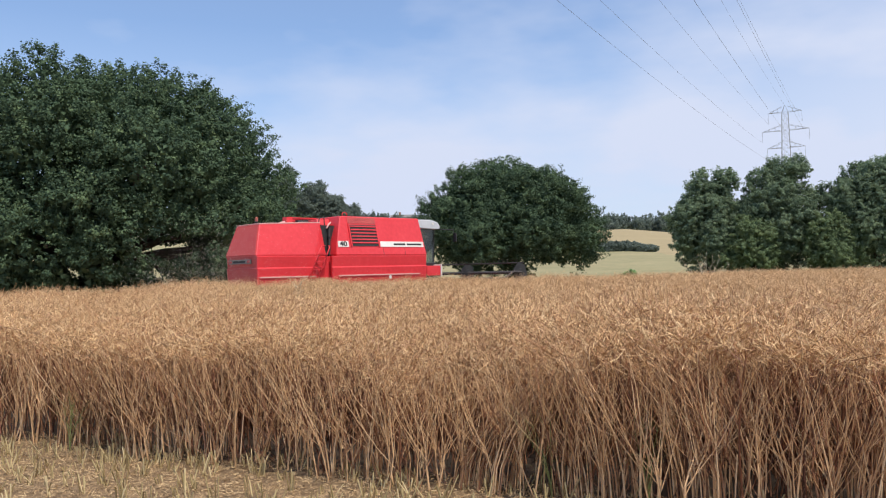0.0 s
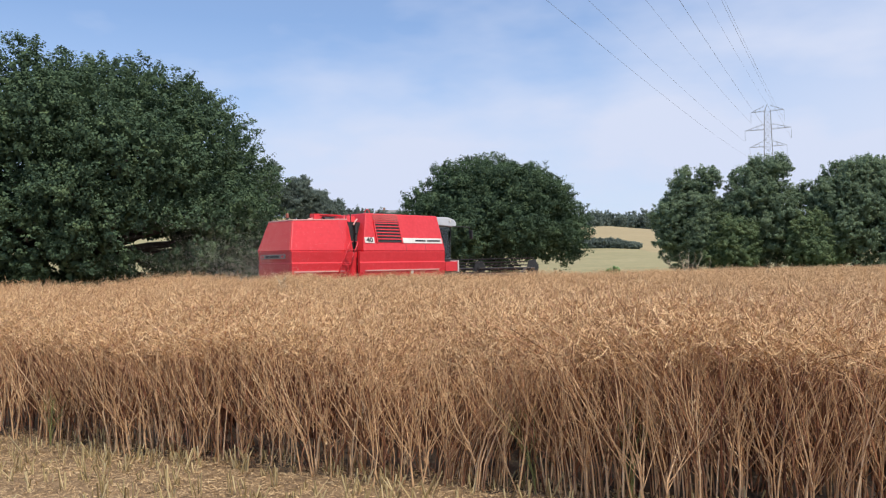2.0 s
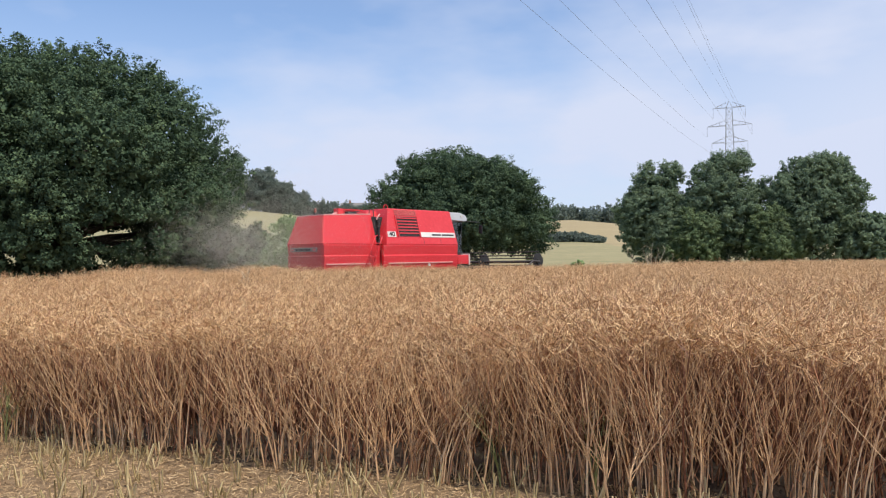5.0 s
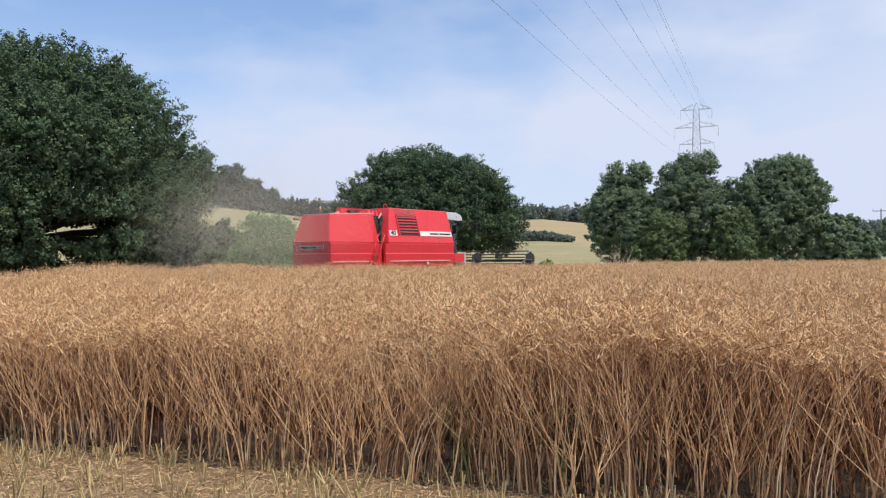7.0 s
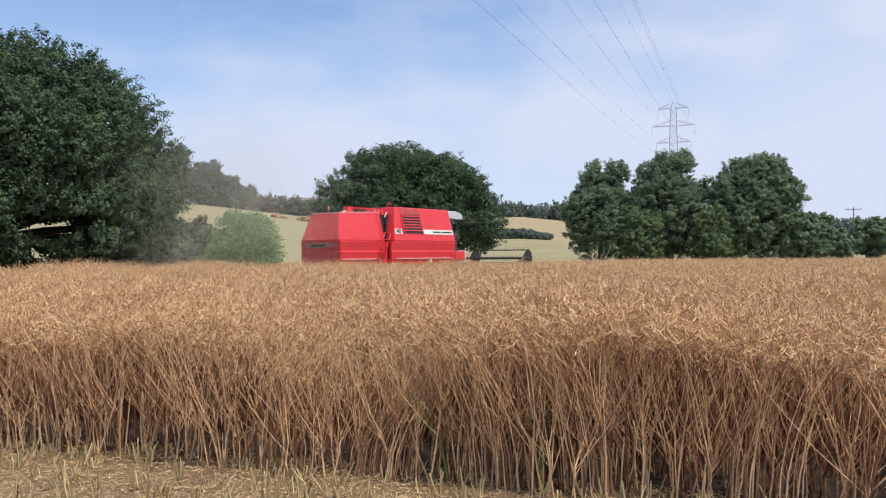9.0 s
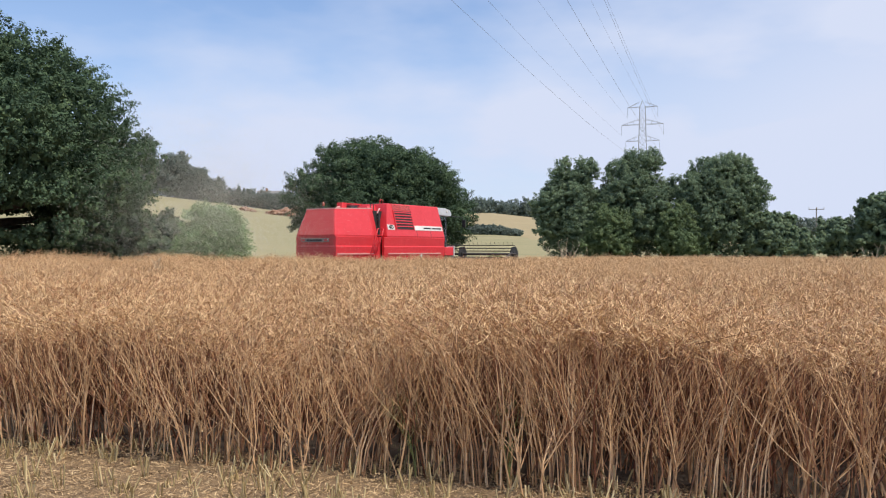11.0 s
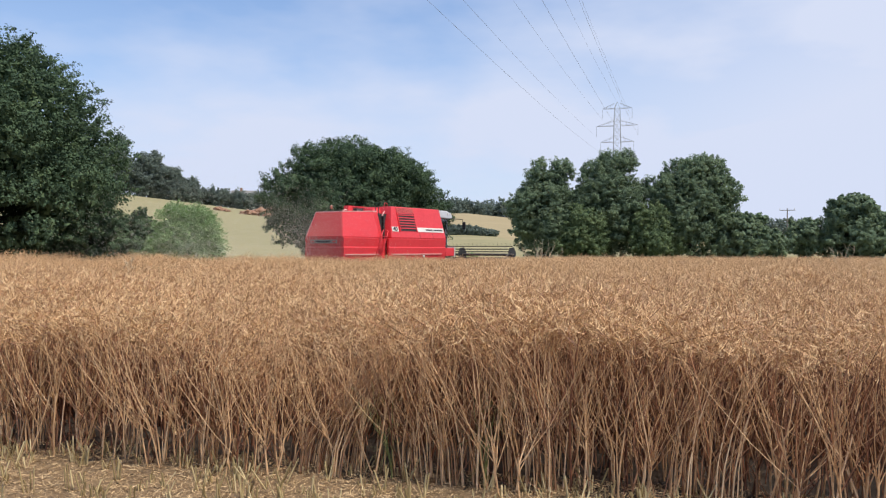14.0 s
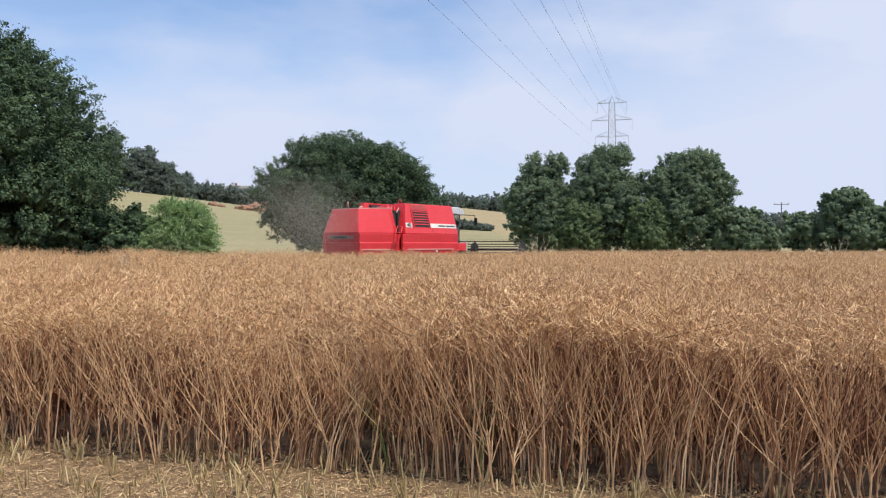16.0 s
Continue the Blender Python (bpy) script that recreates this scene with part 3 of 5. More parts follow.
# ---- trees ----
def unit(v):
    return v / (np.linalg.norm(v, axis=1, keepdims=True) + 1e-9)


def crown_mesh(name, rs, lobes, leaves, size, mat, clump=0.9, shell=0.25, flat=0.7, bearing=0.0, open_foot=0.0):
    """Small leaves in tufts at the twig ends of a set of boughs (centre, radii).
    open_foot: height below which the skirt of the crown thins out into gaps."""
    cen, rad = np.array([l[0] for l in lobes], float), np.array([l[1] for l in lobes], float)
    area = rad.prod(1) ** (2 / 3)
    share = area / area.sum()
    per = 46
    nc = max(40, leaves * 2 // per)
    pick = rs.choice(len(lobes), nc * 3, p=share)
    d = rs.normal(0, 1, (nc * 3, 3))
    d[:, 2] = d[:, 2] * 0.9 + 0.42
    d = unit(d)
    lump = 1 + 0.13 * np.sin(d[:, 0] * 5 + pick) * np.sin(d[:, 1] * 4 + 2 * pick) + 0.08 * np.sin(d[:, 2] * 9 + 3 * pick)
    c = cen[pick] + d * rad[pick] * (lump * rs.uniform(1 - shell, 1.06, nc * 3))[:, None]
    inside = np.zeros(len(c), bool)
    for k in range(len(lobes)):
        inside |= (pick != k) & ((((c - cen[k]) / rad[k]) ** 2).sum(1) < 0.5)
    c, d = c[~inside][:nc], d[~inside][:nc]

    def kept(p):
        """Gaps through the skirt, along the tree's own bearing."""
        u = p[:, 0] * math.cos(bearing) - p[:, 1] * math.sin(bearing)
        holes = np.sin(u * 2.3 + 0.6) * np.sin(p[:, 2] * 2.9 + u * 0.8) + 0.6 * np.sin(u * 4.7 + p[:, 2] * 3.7)
        gap = ((u - 3.2) / 1.7) ** 2 + ((p[:, 2] - 0.76 * open_foot) / 0.6) ** 2 + 0.9 * holes
        return (p[:, 2] > open_foot) | ((holes < 0.75) & (gap > 1))
    if open_foot:
        ok = kept(c)
        c, d = c[ok], d[ok]
    n = len(c) * per
    which = np.repeat(np.arange(len(c)), per)
    twig = unit(d + rs.normal(0, 0.5, d.shape) + np.array([0, 0, 0.2]))
    puff = unit(rs.normal(0, 1, (n, 3)) + d[which] * 0.25)
    reach = clump * 0.42 * rs.uniform(0.6, 1.35, len(c))[which]
    along = rs.uniform(-0.8, 1.0, n)
    p = c[which] + twig[which] * (along * reach)[:, None] + puff * (reach * rs.uniform(0.3, 1.0, n) * (1.05 - 0.5 * np.abs(along)))[:, None] * np.array([1, 1, flat])
    nrm = unit(puff * 0.75 + d[which] * 0.4 + rs.normal(0, 0.33, (n, 3)) + np.array([0, 0, 0.28]))
    t = unit(np.cross(nrm, rs.normal(0, 1, (n, 3))))
    b = np.cross(nrm, t)
    s = (size * rs.uniform(0.6, 1.3, n))[:, None]
    v = np.stack([p - t * s * 0.45 - b * s * 0.45, p - t * s * 0.45 + b * s * 0.45, p + t * s * 0.55], 1).reshape(-1, 3)
    # shaded inner foliage that closes the crown
    m = leaves // 4
    pick = rs.choice(len(lobes), m, p=share)
    p = cen[pick] + unit(rs.normal(0, 1, (m, 3))) * rad[pick] * rs.uniform(0.3, 0.74, m)[:, None]
    if open_foot:
        p = p[kept(p)]
        m = len(p)
    t = unit(rs.normal(0, 1, (m, 3)))
    b = unit(np.cross(t, rs.normal(0, 1, (m, 3))))
    s = (size * 2.0 * rs.uniform(0.7, 1.3, m))[:, None]
    v2 = np.stack([p - t * s * 0.5 - b * s * 0.5, p - t * s * 0.5 + b * s * 0.5, p + t * s * 0.7], 1).reshape(-1, 3)
    v = np.concatenate([v, v2])
    return mesh_from(name, v, np.arange(len(v), dtype=np.int32).reshape(-1, 3), mat)


def willow_mesh(rs, lobes, count, mat):
    """Arching wands set with narrow leaves."""
    cen, rad = np.array([l[0] for l in lobes], float), np.array([l[1] for l in lobes], float)
    area = rad.prod(1) ** (2 / 3)
    pick = rs.choice(len(lobes), count, p=area / area.sum())
    d = unit(rs.normal(0, 1, (count, 3)) + np.array([0.15, 0, 0.5]))
    a = cen[pick] + d * rad[pick] * rs.uniform(0.55, 0.95, count)[:, None]
    out = unit(d + np.array([0.35, 0, 0.45]) + rs.normal(0, 0.25, (count, 3)))
    ln = rs.uniform(0.35, 0.8, count)
    per = 20
    which = np.repeat(np.arange(count), per)
    f = np.tile(np.linspace(0.1, 1.0, per), count)
    p = a[which] + out[which] * (f * ln[which])[:, None] - np.array([0, 0, 1.0]) * (0.35 * f * f * ln[which])[:, None]
    q = unit(out[which] * 0.8 + rs.normal(0, 0.55, (len(f), 3)) - np.array([0, 0, 0.25]))
    v, tri = slivers(p, p + q * rs.uniform(0.10, 0.2, len(f))[:, None], 0.036, rs.uniform(0, np.pi, len(f)))
    return mesh_from("crown", v, tri, mat)


def dome_lobes(rs, rx, ry, z0, z1, count, lobe=0.34, square=0.0, jag=0.0):
    """Lobes filling a domed crown: half-widths rx, ry, from z0 up to z1, widest low down."""
    zc = z0 + (z1 - z0) * 0.38
    out = [((0, 0, zc), (rx * 0.72, ry * 0.72, (z1 - z0) * 0.42))]
    for i in range(count):
        a = i * 2.39996 + rs.uniform(-0.3, 0.3)
        u = (i + 0.5) / count
        el = math.asin(-0.55 + 1.53 * u)
        k = (1 - lobe) * rs.uniform(0.9 - jag, 1.06 + jag * 0.5) * (1 + square * max(0.0, math.sin(2 * el)))
        up = (z1 - zc) if el > 0 else (zc - z0)
        size = rs.uniform(0.7, 1.3) * lobe
        c = (math.cos(a) * math.cos(el) * rx * k, math.sin(a) * math.cos(el) * ry * k, zc + math.sin(el) * up * k)
        out.append((c, (rx * size, ry * size, ((z1 - z0) * 0.5 + (rx + ry) / 2) / 2 * size)))
    return out


def make_tree(name, label, x, y, rx, ry, z0, z1, mat, leaves, size, seed, count=22, clump=0.9, lobe=0.34, trunk=0.35, extra=(), group="", square=0.0, jag=0.0, open_foot=0.0):
    rs = np.random.default_rng(seed)
    g = float(height(x, y))
    root = tagged(new(name), label, "tree" if "shrub" not in name else "shrub", group)
    root.location = (x, y, g)
    lobes = dome_lobes(rs, rx, ry, z0, z1, count, lobe, square, jag) + list(extra)
    bm = bmesh.new()
    fork = z0 + (z1 - z0) * 0.25
    tube(bm, [(0, 0, -0.3), (0.05, 0, 0.25), (0.1, 0.05, fork * 0.6), (0, 0, fork)], [trunk * 1.5, trunk * 1.05, trunk * 0.9, trunk * 0.8], 10)
    for c, r in lobes[1::2]:
        c = Vector(c)
        mid = Vector((c.x * 0.45, c.y * 0.45, fork + (c.z - fork) * 0.55))
        tube(bm, [(0, 0, fork - 0.2), mid, c], [trunk * 0.5, trunk * 0.3, trunk * 0.1], 6)
    part("trunk", bm, M_BARK, root, smooth=True)
    if name == "willow_shrub":
        crown = new("crown", willow_mesh(rs, lobes, leaves, mat))
    else:
        crown = new("crown", crown_mesh("crown", rs, lobes, leaves, size, mat, clump, bearing=math.atan2(x, y), open_foot=open_foot))
    crown.parent = root
    return root


def build_trees():
    make_tree("oak_tree", "large dark green oak with a broad dense dome", -18.6, 42.0, 10.0, 8.5, -0.8, 13.05, M_OAK, 150000, 0.125, 1, count=74, clump=0.95, lobe=0.235, trunk=0.55, square=0.09, jag=0.07, open_foot=4.2, extra=(((7.5, 3.3, 6.6), (2.5, 2.4, 2.6)), ((5.5, 2.4, 9.1), (2.4, 2.4, 2.2)), ((7.8, 3.4, 3.5), (2.2, 2.2, 2.6)), ((1.2, 0.5, 11.9), (2.9, 2.6, 1.4)), ((3.4, 1.5, 11.2), (2.3, 2.2, 1.5))))
    for x, y, w, h, seed in ((-25.5, 37.5, 3.0, 2.7, 61), (-21.0, 39.0, 3.0, 2.3, 62), (-17.0, 40.0, 3.0, 2.0, 63), (-12.6, 42.0, 2.2, 3.0, 64)):
        make_tree("hawthorn_shrub", "dark hedge bush in the shade of the oak", x, y, w, 1.8, -0.6, h, M_OAK, 7000, 0.16, seed, count=14, clump=0.6, trunk=0.08, group="bushes under the oak")
    make_tree("oak_tree", "rounded mid-sized dark green oak on the field edge", 5.3, 59.8, 7.0, 6.0, 0.3, 11.0, M_OAK, 84000, 0.12, 2, count=30, clump=0.85, lobe=0.29, trunk=0.4, jag=0.06, open_foot=2.2)
    g = "trees in the field hedge"
    make_tree("alder_tree", "dark green hedgerow tree with a double top", 25.4, 73.8, 3.5, 3.4, 0.0, 10.2, M_ALDER, 32000, 0.15, 3, count=20, clump=0.8, lobe=0.34, jag=0.05, group=g, extra=(((-0.6, 0.3, 8.8), (1.2, 1.3, 1.6)), ((1.5, -0.3, 9.0), (1.3, 1.3, 1.5)), ((-2.4, 0.5, 5.6), (1.5, 1.4, 1.3))))
    make_tree("alder_tree", "dark green rounded hedgerow tree", 31.0, 71.6, 3.7, 3.6, 0.0, 11.6, M_ALDER, 36000, 0.15, 4, count=20, clump=0.8, jag=0.05, group=g, extra=(((0.9, -0.5, 9.7), (2.1, 1.8, 1.4)), ((-2.6, 1.0, 6.6), (1.5, 1.4, 1.2))))
    make_tree("alder_tree", "broad dark green hedgerow tree with gaps", 38.2, 68.2, 4.5, 4.0, 0.0, 11.2, M_ALDER, 44000, 0.15, 5, count=24, clump=0.8, jag=0.05, group=g, extra=(((2.7, -1.4, 7.0), (1.7, 1.6, 1.4)), ((0.9, -0.4, 9.2), (2.4, 2.0, 1.4)), ((-3.5, 1.9, 7.2), (1.2, 1.1, 1.2))))
    make_tree("hazel_shrub", "lighter green hazel bush between the hedge trees", 28.2, 70.0, 2.7, 2.2, -0.3, 6.6, M_HAZEL, 16000, 0.15, 6, count=16, clump=0.7, group=g)
    make_tree("hazel_shrub", "lighter green hazel bush between the hedge trees", 34.0, 67.4, 2.6, 2.2, -0.3, 6.8, M_HAZEL, 16000, 0.15, 7, count=16, clump=0.7, group=g)
    make_tree("alder_tree", "small dark tree at the hedge's end", 42.6, 66.3, 3.0, 2.6, 0.0, 5.4, M_ALDER, 8000, 0.27, 8, count=14, clump=0.7, group=g)
    make_tree("hawthorn_shrub", "low rounded bush closing the hedge", 45.2, 66.0, 1.6, 1.6, 0.0, 4.0, M_ALDER, 4000, 0.25, 9, count=10, clump=0.6, group=g)
    make_tree("ash_tree", "small bushy tree by the field corner", 56.6, 76.4, 2.3, 2.3, 0.0, 5.2, M_ALDER, 5000, 0.3, 10, count=12, clump=0.7, group=g)
    make_tree("ash_tree", "rounded dark green tree by the field corner", 60.6, 73.6, 3.8, 3.4, -0.9, 7.9, M_ALDER, 12000, 0.3, 12, count=18, clump=0.8, group=g)
    make_tree("ash_tree", "rounded dark green tree by the field corner", 66.0, 71.2, 4.0, 3.4, -0.9, 7.6, M_ALDER, 11000, 0.3, 13, count=18, clump=0.8, group=g)
    make_tree("willow_shrub", "pale silvery-green willow bush on the field edge", -4.9, 40.5, 1.8, 1.6, 0.0, 4.3, M_WILLOW, 3600, 0.13, 14, count=14, clump=0.55, trunk=0.08)
    make_tree("elder_shrub", "dark green shrub beside the pale willow", -7.5, 41.6, 1.7, 1.6, -0.3, 4.1, M_OAK, 8000, 0.16, 15, count=14, clump=0.5, trunk=0.1)
    make_tree("hawthorn_shrub", "dark green bush under the large oak", -10.2, 43.5, 2.6, 2.0, -0.3, 4.8, M_OAK, 12000, 0.17, 16, count=16, clump=0.6, trunk=0.1)
    make_tree("hawthorn_shrub", "small sapling bush on the field edge", 14.1, 58.2, 0.7, 0.6, 0.0, 1.6, M_WILLOW, 900, 0.14, 17, count=6, clump=0.3, trunk=0.03)
    # far woods and hedges on the hill, haze painted into their leaf colour
    rs = np.random.default_rng(21)
    for az, r, wid, hgt in ((-16.5, 236, 9, 22), (-14, 236, 8, 20), (-11.5, 236, 6, 18.5), (-9.3, 236, 6.0, 15.0), (-7.8, 234, 4.5, 11), (-6.6, 236, 3.2, 7.5)):
        a = math.radians(az)
        make_tree("hillside_tree", "hazy dark tree in the wood on the hill", r * math.sin(a), r * math.cos(a), wid, wid, -2.5, hgt, M_HAZYLEAF, 14000, 0.32, int(rs.integers(1e6)), count=14, clump=1.8, trunk=0.5, group="wood on the hill")
    lobes = []
    for az in np.arange(-7.5, 2.5, 0.42):
        a, r, h = math.radians(az), 238 + rs.uniform(-4, 4), rs.uniform(4.0, 6.5)
        x, y = r * math.sin(a), r * math.cos(a)
        lobes.append(((x, y, float(height(x, y)) + h * 0.45), (rs.uniform(1.6, 3.0), 2.0, h * 0.6)))
    hedge = new("hill_hedge", crown_mesh("hill_hedge", rs, lobes, 36000, 0.30, M_HAZYLEAF, 1.3))
    tagged(hedge, "overgrown dark hedge along the top of the hill field", "hedge", kind="stuff")
    lobes = []
    for az in [*np.arange(3.0, 18.5, 0.45), *np.arange(33, 38, 0.5)]:
        a, r, h = math.radians(az), 258 + rs.uniform(-8, 8), rs.uniform(4.2, 6.4)
        x, y = r * math.sin(a), r * math.cos(a)
        lobes.append(((x, y, float(height(x, y)) + h * 0.4), (rs.uniform(3, 6), 3.0, h * 0.6)))
    wood = new("far_wood", crown_mesh("far_wood", rs, lobes, 44000, 0.36, M_HAZYLEAF, 1.6))
    tagged(wood, "hazy far wood along the skyline", "woodland", kind="stuff")
    lobes = []
    for az in np.arange(11.0, 15.4, 0.3):
        a, r = math.radians(az), 129
        h = 1.5 * (1 - ((az - 12.6) / 4.2) ** 2)
        x, y = r * math.sin(a), r * math.cos(a)
        lobes.append(((x, y, float(height(x, y)) + h * 0.35), (1.0, 1.0, max(0.4, h * 0.6))))
    mid = new("field_hedge", crown_mesh("field_hedge", rs, lobes, 16000, 0.18, M_HAZYLEAF, 0.6))
    tagged(mid, "clipped dark hedge between two hillside fields", "hedge", kind="stuff")
# ---- combine harvester ----
HEAD = [(0, -1.475, 29.483, 42.9), (1, -0.855, 30.046, 43.54), (2, -0.217, 30.569, 44.11), (3, 0.425, 31.058, 44.61), (4, 1.059, 31.519, 45.03), (5, 1.678, 31.957, 45.37), (6, 2.274, 32.379, 45.61), (7, 2.844, 32.789, 45.77), (8, 3.387, 33.193, 45.83), (9, 3.904, 33.598, 45.79), (10, 4.399, 34.009, 45.64), (11, 4.876, 34.431, 45.39), (12, 5.346, 34.87, 45.02), (13, 5.817, 35.332, 44.54), (14, 6.305, 35.822, 43.94), (15, 6.823, 36.347, 43.21), (16, 7.392, 36.912, 42.35)]
BELT, TOP = 2.18, 3.52


def side(x, z, off=0.0):
    """A point on the sloping upper flank, off metres proud of it."""
    k = (z - BELT) / (TOP - BELT)
    return (x, -(1.33 - 0.34 * k) - off, z + off * 0.25)


def slab(bm, x0, x1, z0, z1, off0, off1):
    """A flat piece lying along the upper flank."""
    loft(bm, [[side(x0, z0, o), side(x1, z0, o), side(x1, z1, o), side(x0, z1, o)] for o in (off0, off1)])
    return bm


def make_wheel(name, root, x, y, r, w):
    hub = new(name)
    hub.parent = root
    hub.location = (x, y, r)
    bm = bmesh.new()
    rings = []
    for a, k in ((-0.5, 0.62), (-0.5, 0.93), (-0.38, 1.0), (0.38, 1.0), (0.5, 0.93), (0.5, 0.62)):
        rings.append([(math.cos(i * math.pi / 16) * r * k, a * w, math.sin(i * math.pi / 16) * r * k) for i in range(32)])
    loft(bm, rings, cap=False)
    for i in range(20):
        c, s = math.cos(i * math.pi / 10), math.sin(i * math.pi / 10)
        c2, s2 = math.cos(i * math.pi / 10 + 0.12), math.sin(i * math.pi / 10 + 0.12)
        sg = 1 if i % 2 else -1
        loft(bm, [[(c * k, 0.02 * sg, s * k), (c2 * k, 0.02 * sg, s2 * k), (c2 * k, sg * 0.46 * w, s2 * k), (c * k, sg * 0.46 * w, s * k)] for k in (r * 0.97, r * 1.04)])
    part("tyre", bm, M_RUBBER, hub)
    bm = bmesh.new()
    disc(bm, (0, 0, 0), (0, 1, 0), r * 0.63, w * 0.5, 24)
    disc(bm, (0, 0, 0), (0, 1, 0), r * 0.2, w * 0.9, 12)
    part("rim", bm, M_CREAM, hub)
    return hub


def build_combine():
    root = tagged(new("combine_harvester"), "dusty red combine harvester with pale cab roof cutting the crop", "combine harvester")
    P = functools.partial(part, parent=root)
    # chassis, and an added black box with pipes for the hoods' shaded gap
    bm = bmesh.new()
    box(bm, -6.0, 0.1, -0.85, 0.85, 0.75, 1.6)
    box(bm, -0.5, -0.1, -1.2, 1.2, 0.7, 1.0)
    box(bm, -5.4, -5.1, -1.0, 1.0, 0.5, 0.8)
    P("chassis", bm, M_DARKSTEEL)
    bm = bmesh.new()
    box(bm, -4.3, -3.75, -0.82, 0.82, 1.6, 3.2)
    for k in range(4):
        tube(bm, [(-4.02, -0.9, 1.9 + 0.3 * k), (-3.98, -0.86, 2.2 + 0.3 * k)], 0.05, 6)
    P("engine", bm, M_BLACK)
    # rear straw hood
    belt = [(-7.0, 0.64), (-7.0, -1.3), (-4.85, -1.33), (-4.22, -1.02), (-4.22, 1.02), (-4.85, 1.33), (-6.4, 1.3)]
    top = [(-6.7, 0.42, 3.17), (-6.7, -1.0, 3.17), (-4.88, -1.0, 3.25), (-4.27, -0.76, 3.28), (-4.27, 0.76, 3.28), (-4.88, 1.0, 3.25), (-6.15, 0.98, 3.18)]
    bm = bmesh.new()
    loft(bm, [[(x, y, BELT) for x, y in belt], top])
    P("rear_hood", bm, M_RED, bevel=0.025)
    # pale strip painted as the highlight along the hood's top edge
    bm = bmesh.new()
    loft(bm, [[(x * 1.002, y * 1.01, z - 0.01) for x, y, z in top], [(x * 1.002, y * 1.01, z + 0.03) for x, y, z in top]])
    P("hood_rim", bm, M_STRIPE, label="pale rim along the hood's top, painted as its highlight", bevel=0.01)
    # rear door in the duller red that carries both dust and shade
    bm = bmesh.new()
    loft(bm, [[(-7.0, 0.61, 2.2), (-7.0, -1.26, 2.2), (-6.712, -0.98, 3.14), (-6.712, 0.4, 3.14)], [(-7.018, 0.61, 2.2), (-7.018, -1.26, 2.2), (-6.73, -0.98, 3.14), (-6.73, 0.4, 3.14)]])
    P("rear_door", bm, M_REDDUSTSHADE, label="dusty red rear door, shade put in its duller colour", bevel=0.006)
    # lower panels with a folded crease
    for name, x0, x1 in (("lower_rear_panel", -6.97, -4.22), ("lower_front_panel", -4.19, -0.02)):
        for sgn in (-1, 1):
            bm = bmesh.new()
            prof = [(1.27, 2.155), (1.33, 2.14), (1.30, 1.80), (1.335, 1.77), (1.31, 1.42), (1.27, 1.22), (1.2, 1.22), (1.2, 2.155)]
            end0 = [(x0 if sgn < 0 or x1 > -1 else -6.38, sgn * y, z) for y, z in prof]
            taper = -0.0 if x1 > -1 else 0.28
            mid = [(x1 - (0.63 if taper else 0.3), sgn * y, z) for y, z in prof]
            end1 = [(x1, sgn * (y - taper), z) for y, z in prof]
            loft(bm, [end0, mid, end1])
            P(name, bm, M_RED, bevel=0.008)
    # tail panel keeps the rear's shade in the same duller red
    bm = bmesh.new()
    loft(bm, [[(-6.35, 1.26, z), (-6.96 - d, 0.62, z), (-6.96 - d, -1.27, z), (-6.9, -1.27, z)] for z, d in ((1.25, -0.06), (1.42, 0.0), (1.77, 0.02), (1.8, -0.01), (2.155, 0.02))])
    P("lower_tail_panel", bm, M_REDDUSTSHADE, label="dusty red tail panel, shade put in its duller colour", bevel=0.008)
    for x0, x1 in ((-6.9, -4.85), (-3.95, -0.35)):
        bm = bmesh.new()
        box(bm, x0, x1, -1.345, -1.31, 1.475, 1.515)
        P("trim_strip", bm, M_STRIPE, label="faded pale pink trim strip", bevel=0.004)
    for x, z in ((-1.75, 1.4),):
        bm = bmesh.new()
        disc(bm, (x, -1.335, z), (0, 1, 0), 0.06, 0.03, 12)
        P("filler_cap", bm, M_CREAM, label="small round white cap")
    # belt seam
    bm = bmesh.new()
    loft(bm, [[(-6.985, 0.63, z), (-6.985, -1.29, z), (-4.85, -1.315, z), (-4.24, -1.0, z), (-4.24, 1.0, z), (-4.85, 1.315, z), (-6.4, 1.28, z)] for z in (2.15, 2.185)])
    box(bm, -4.0, -0.02, -1.315, 1.315, 2.15, 2.185)
    P("belt_seam", bm, M_RED)
    bm = bmesh.new()
    box(bm, -4.85, -4.12, -1.10, -1.06, 1.22, 2.15)
    P("bridge_panel", bm, M_RED, bevel=0.01)
    # engine and grain tank housing
    bm = bmesh.new()
    loft(bm, [[(-4.02, 1.33, BELT), (-4.02, -1.33, BELT), (0.0, -1.33, BELT), (0.0, 1.33, BELT)], [(-3.95, 1.25, 2.5), (-3.95, -1.25, 2.5), (-0.02, -1.25, 2.5), (-0.02, 1.25, 2.5)], [(-3.63, 0.99, TOP), (-3.63, -0.99, TOP), (-0.1, -0.99, 3.53), (-0.1, 0.99, 3.53)]])
    P("engine_housing", bm, M_RED, bevel=0.03)
    # black panel stands for the shaded recess; the housing has no opening
    bm = bmesh.new()
    slab(bm, -3.32, -2.18, 2.49, 3.22, 0.004, 0.02)
    louvre = P("louvre", bm, M_BLACK, label="black panel for the shaded air intake behind red slats")
    for i in range(6):
        z = 2.575 + i * 0.113
        bm = bmesh.new()
        slab(bm, -3.3, -2.2, z, z + 0.04, 0.026, 0.045)
        part("slat", bm, M_RED, louvre)
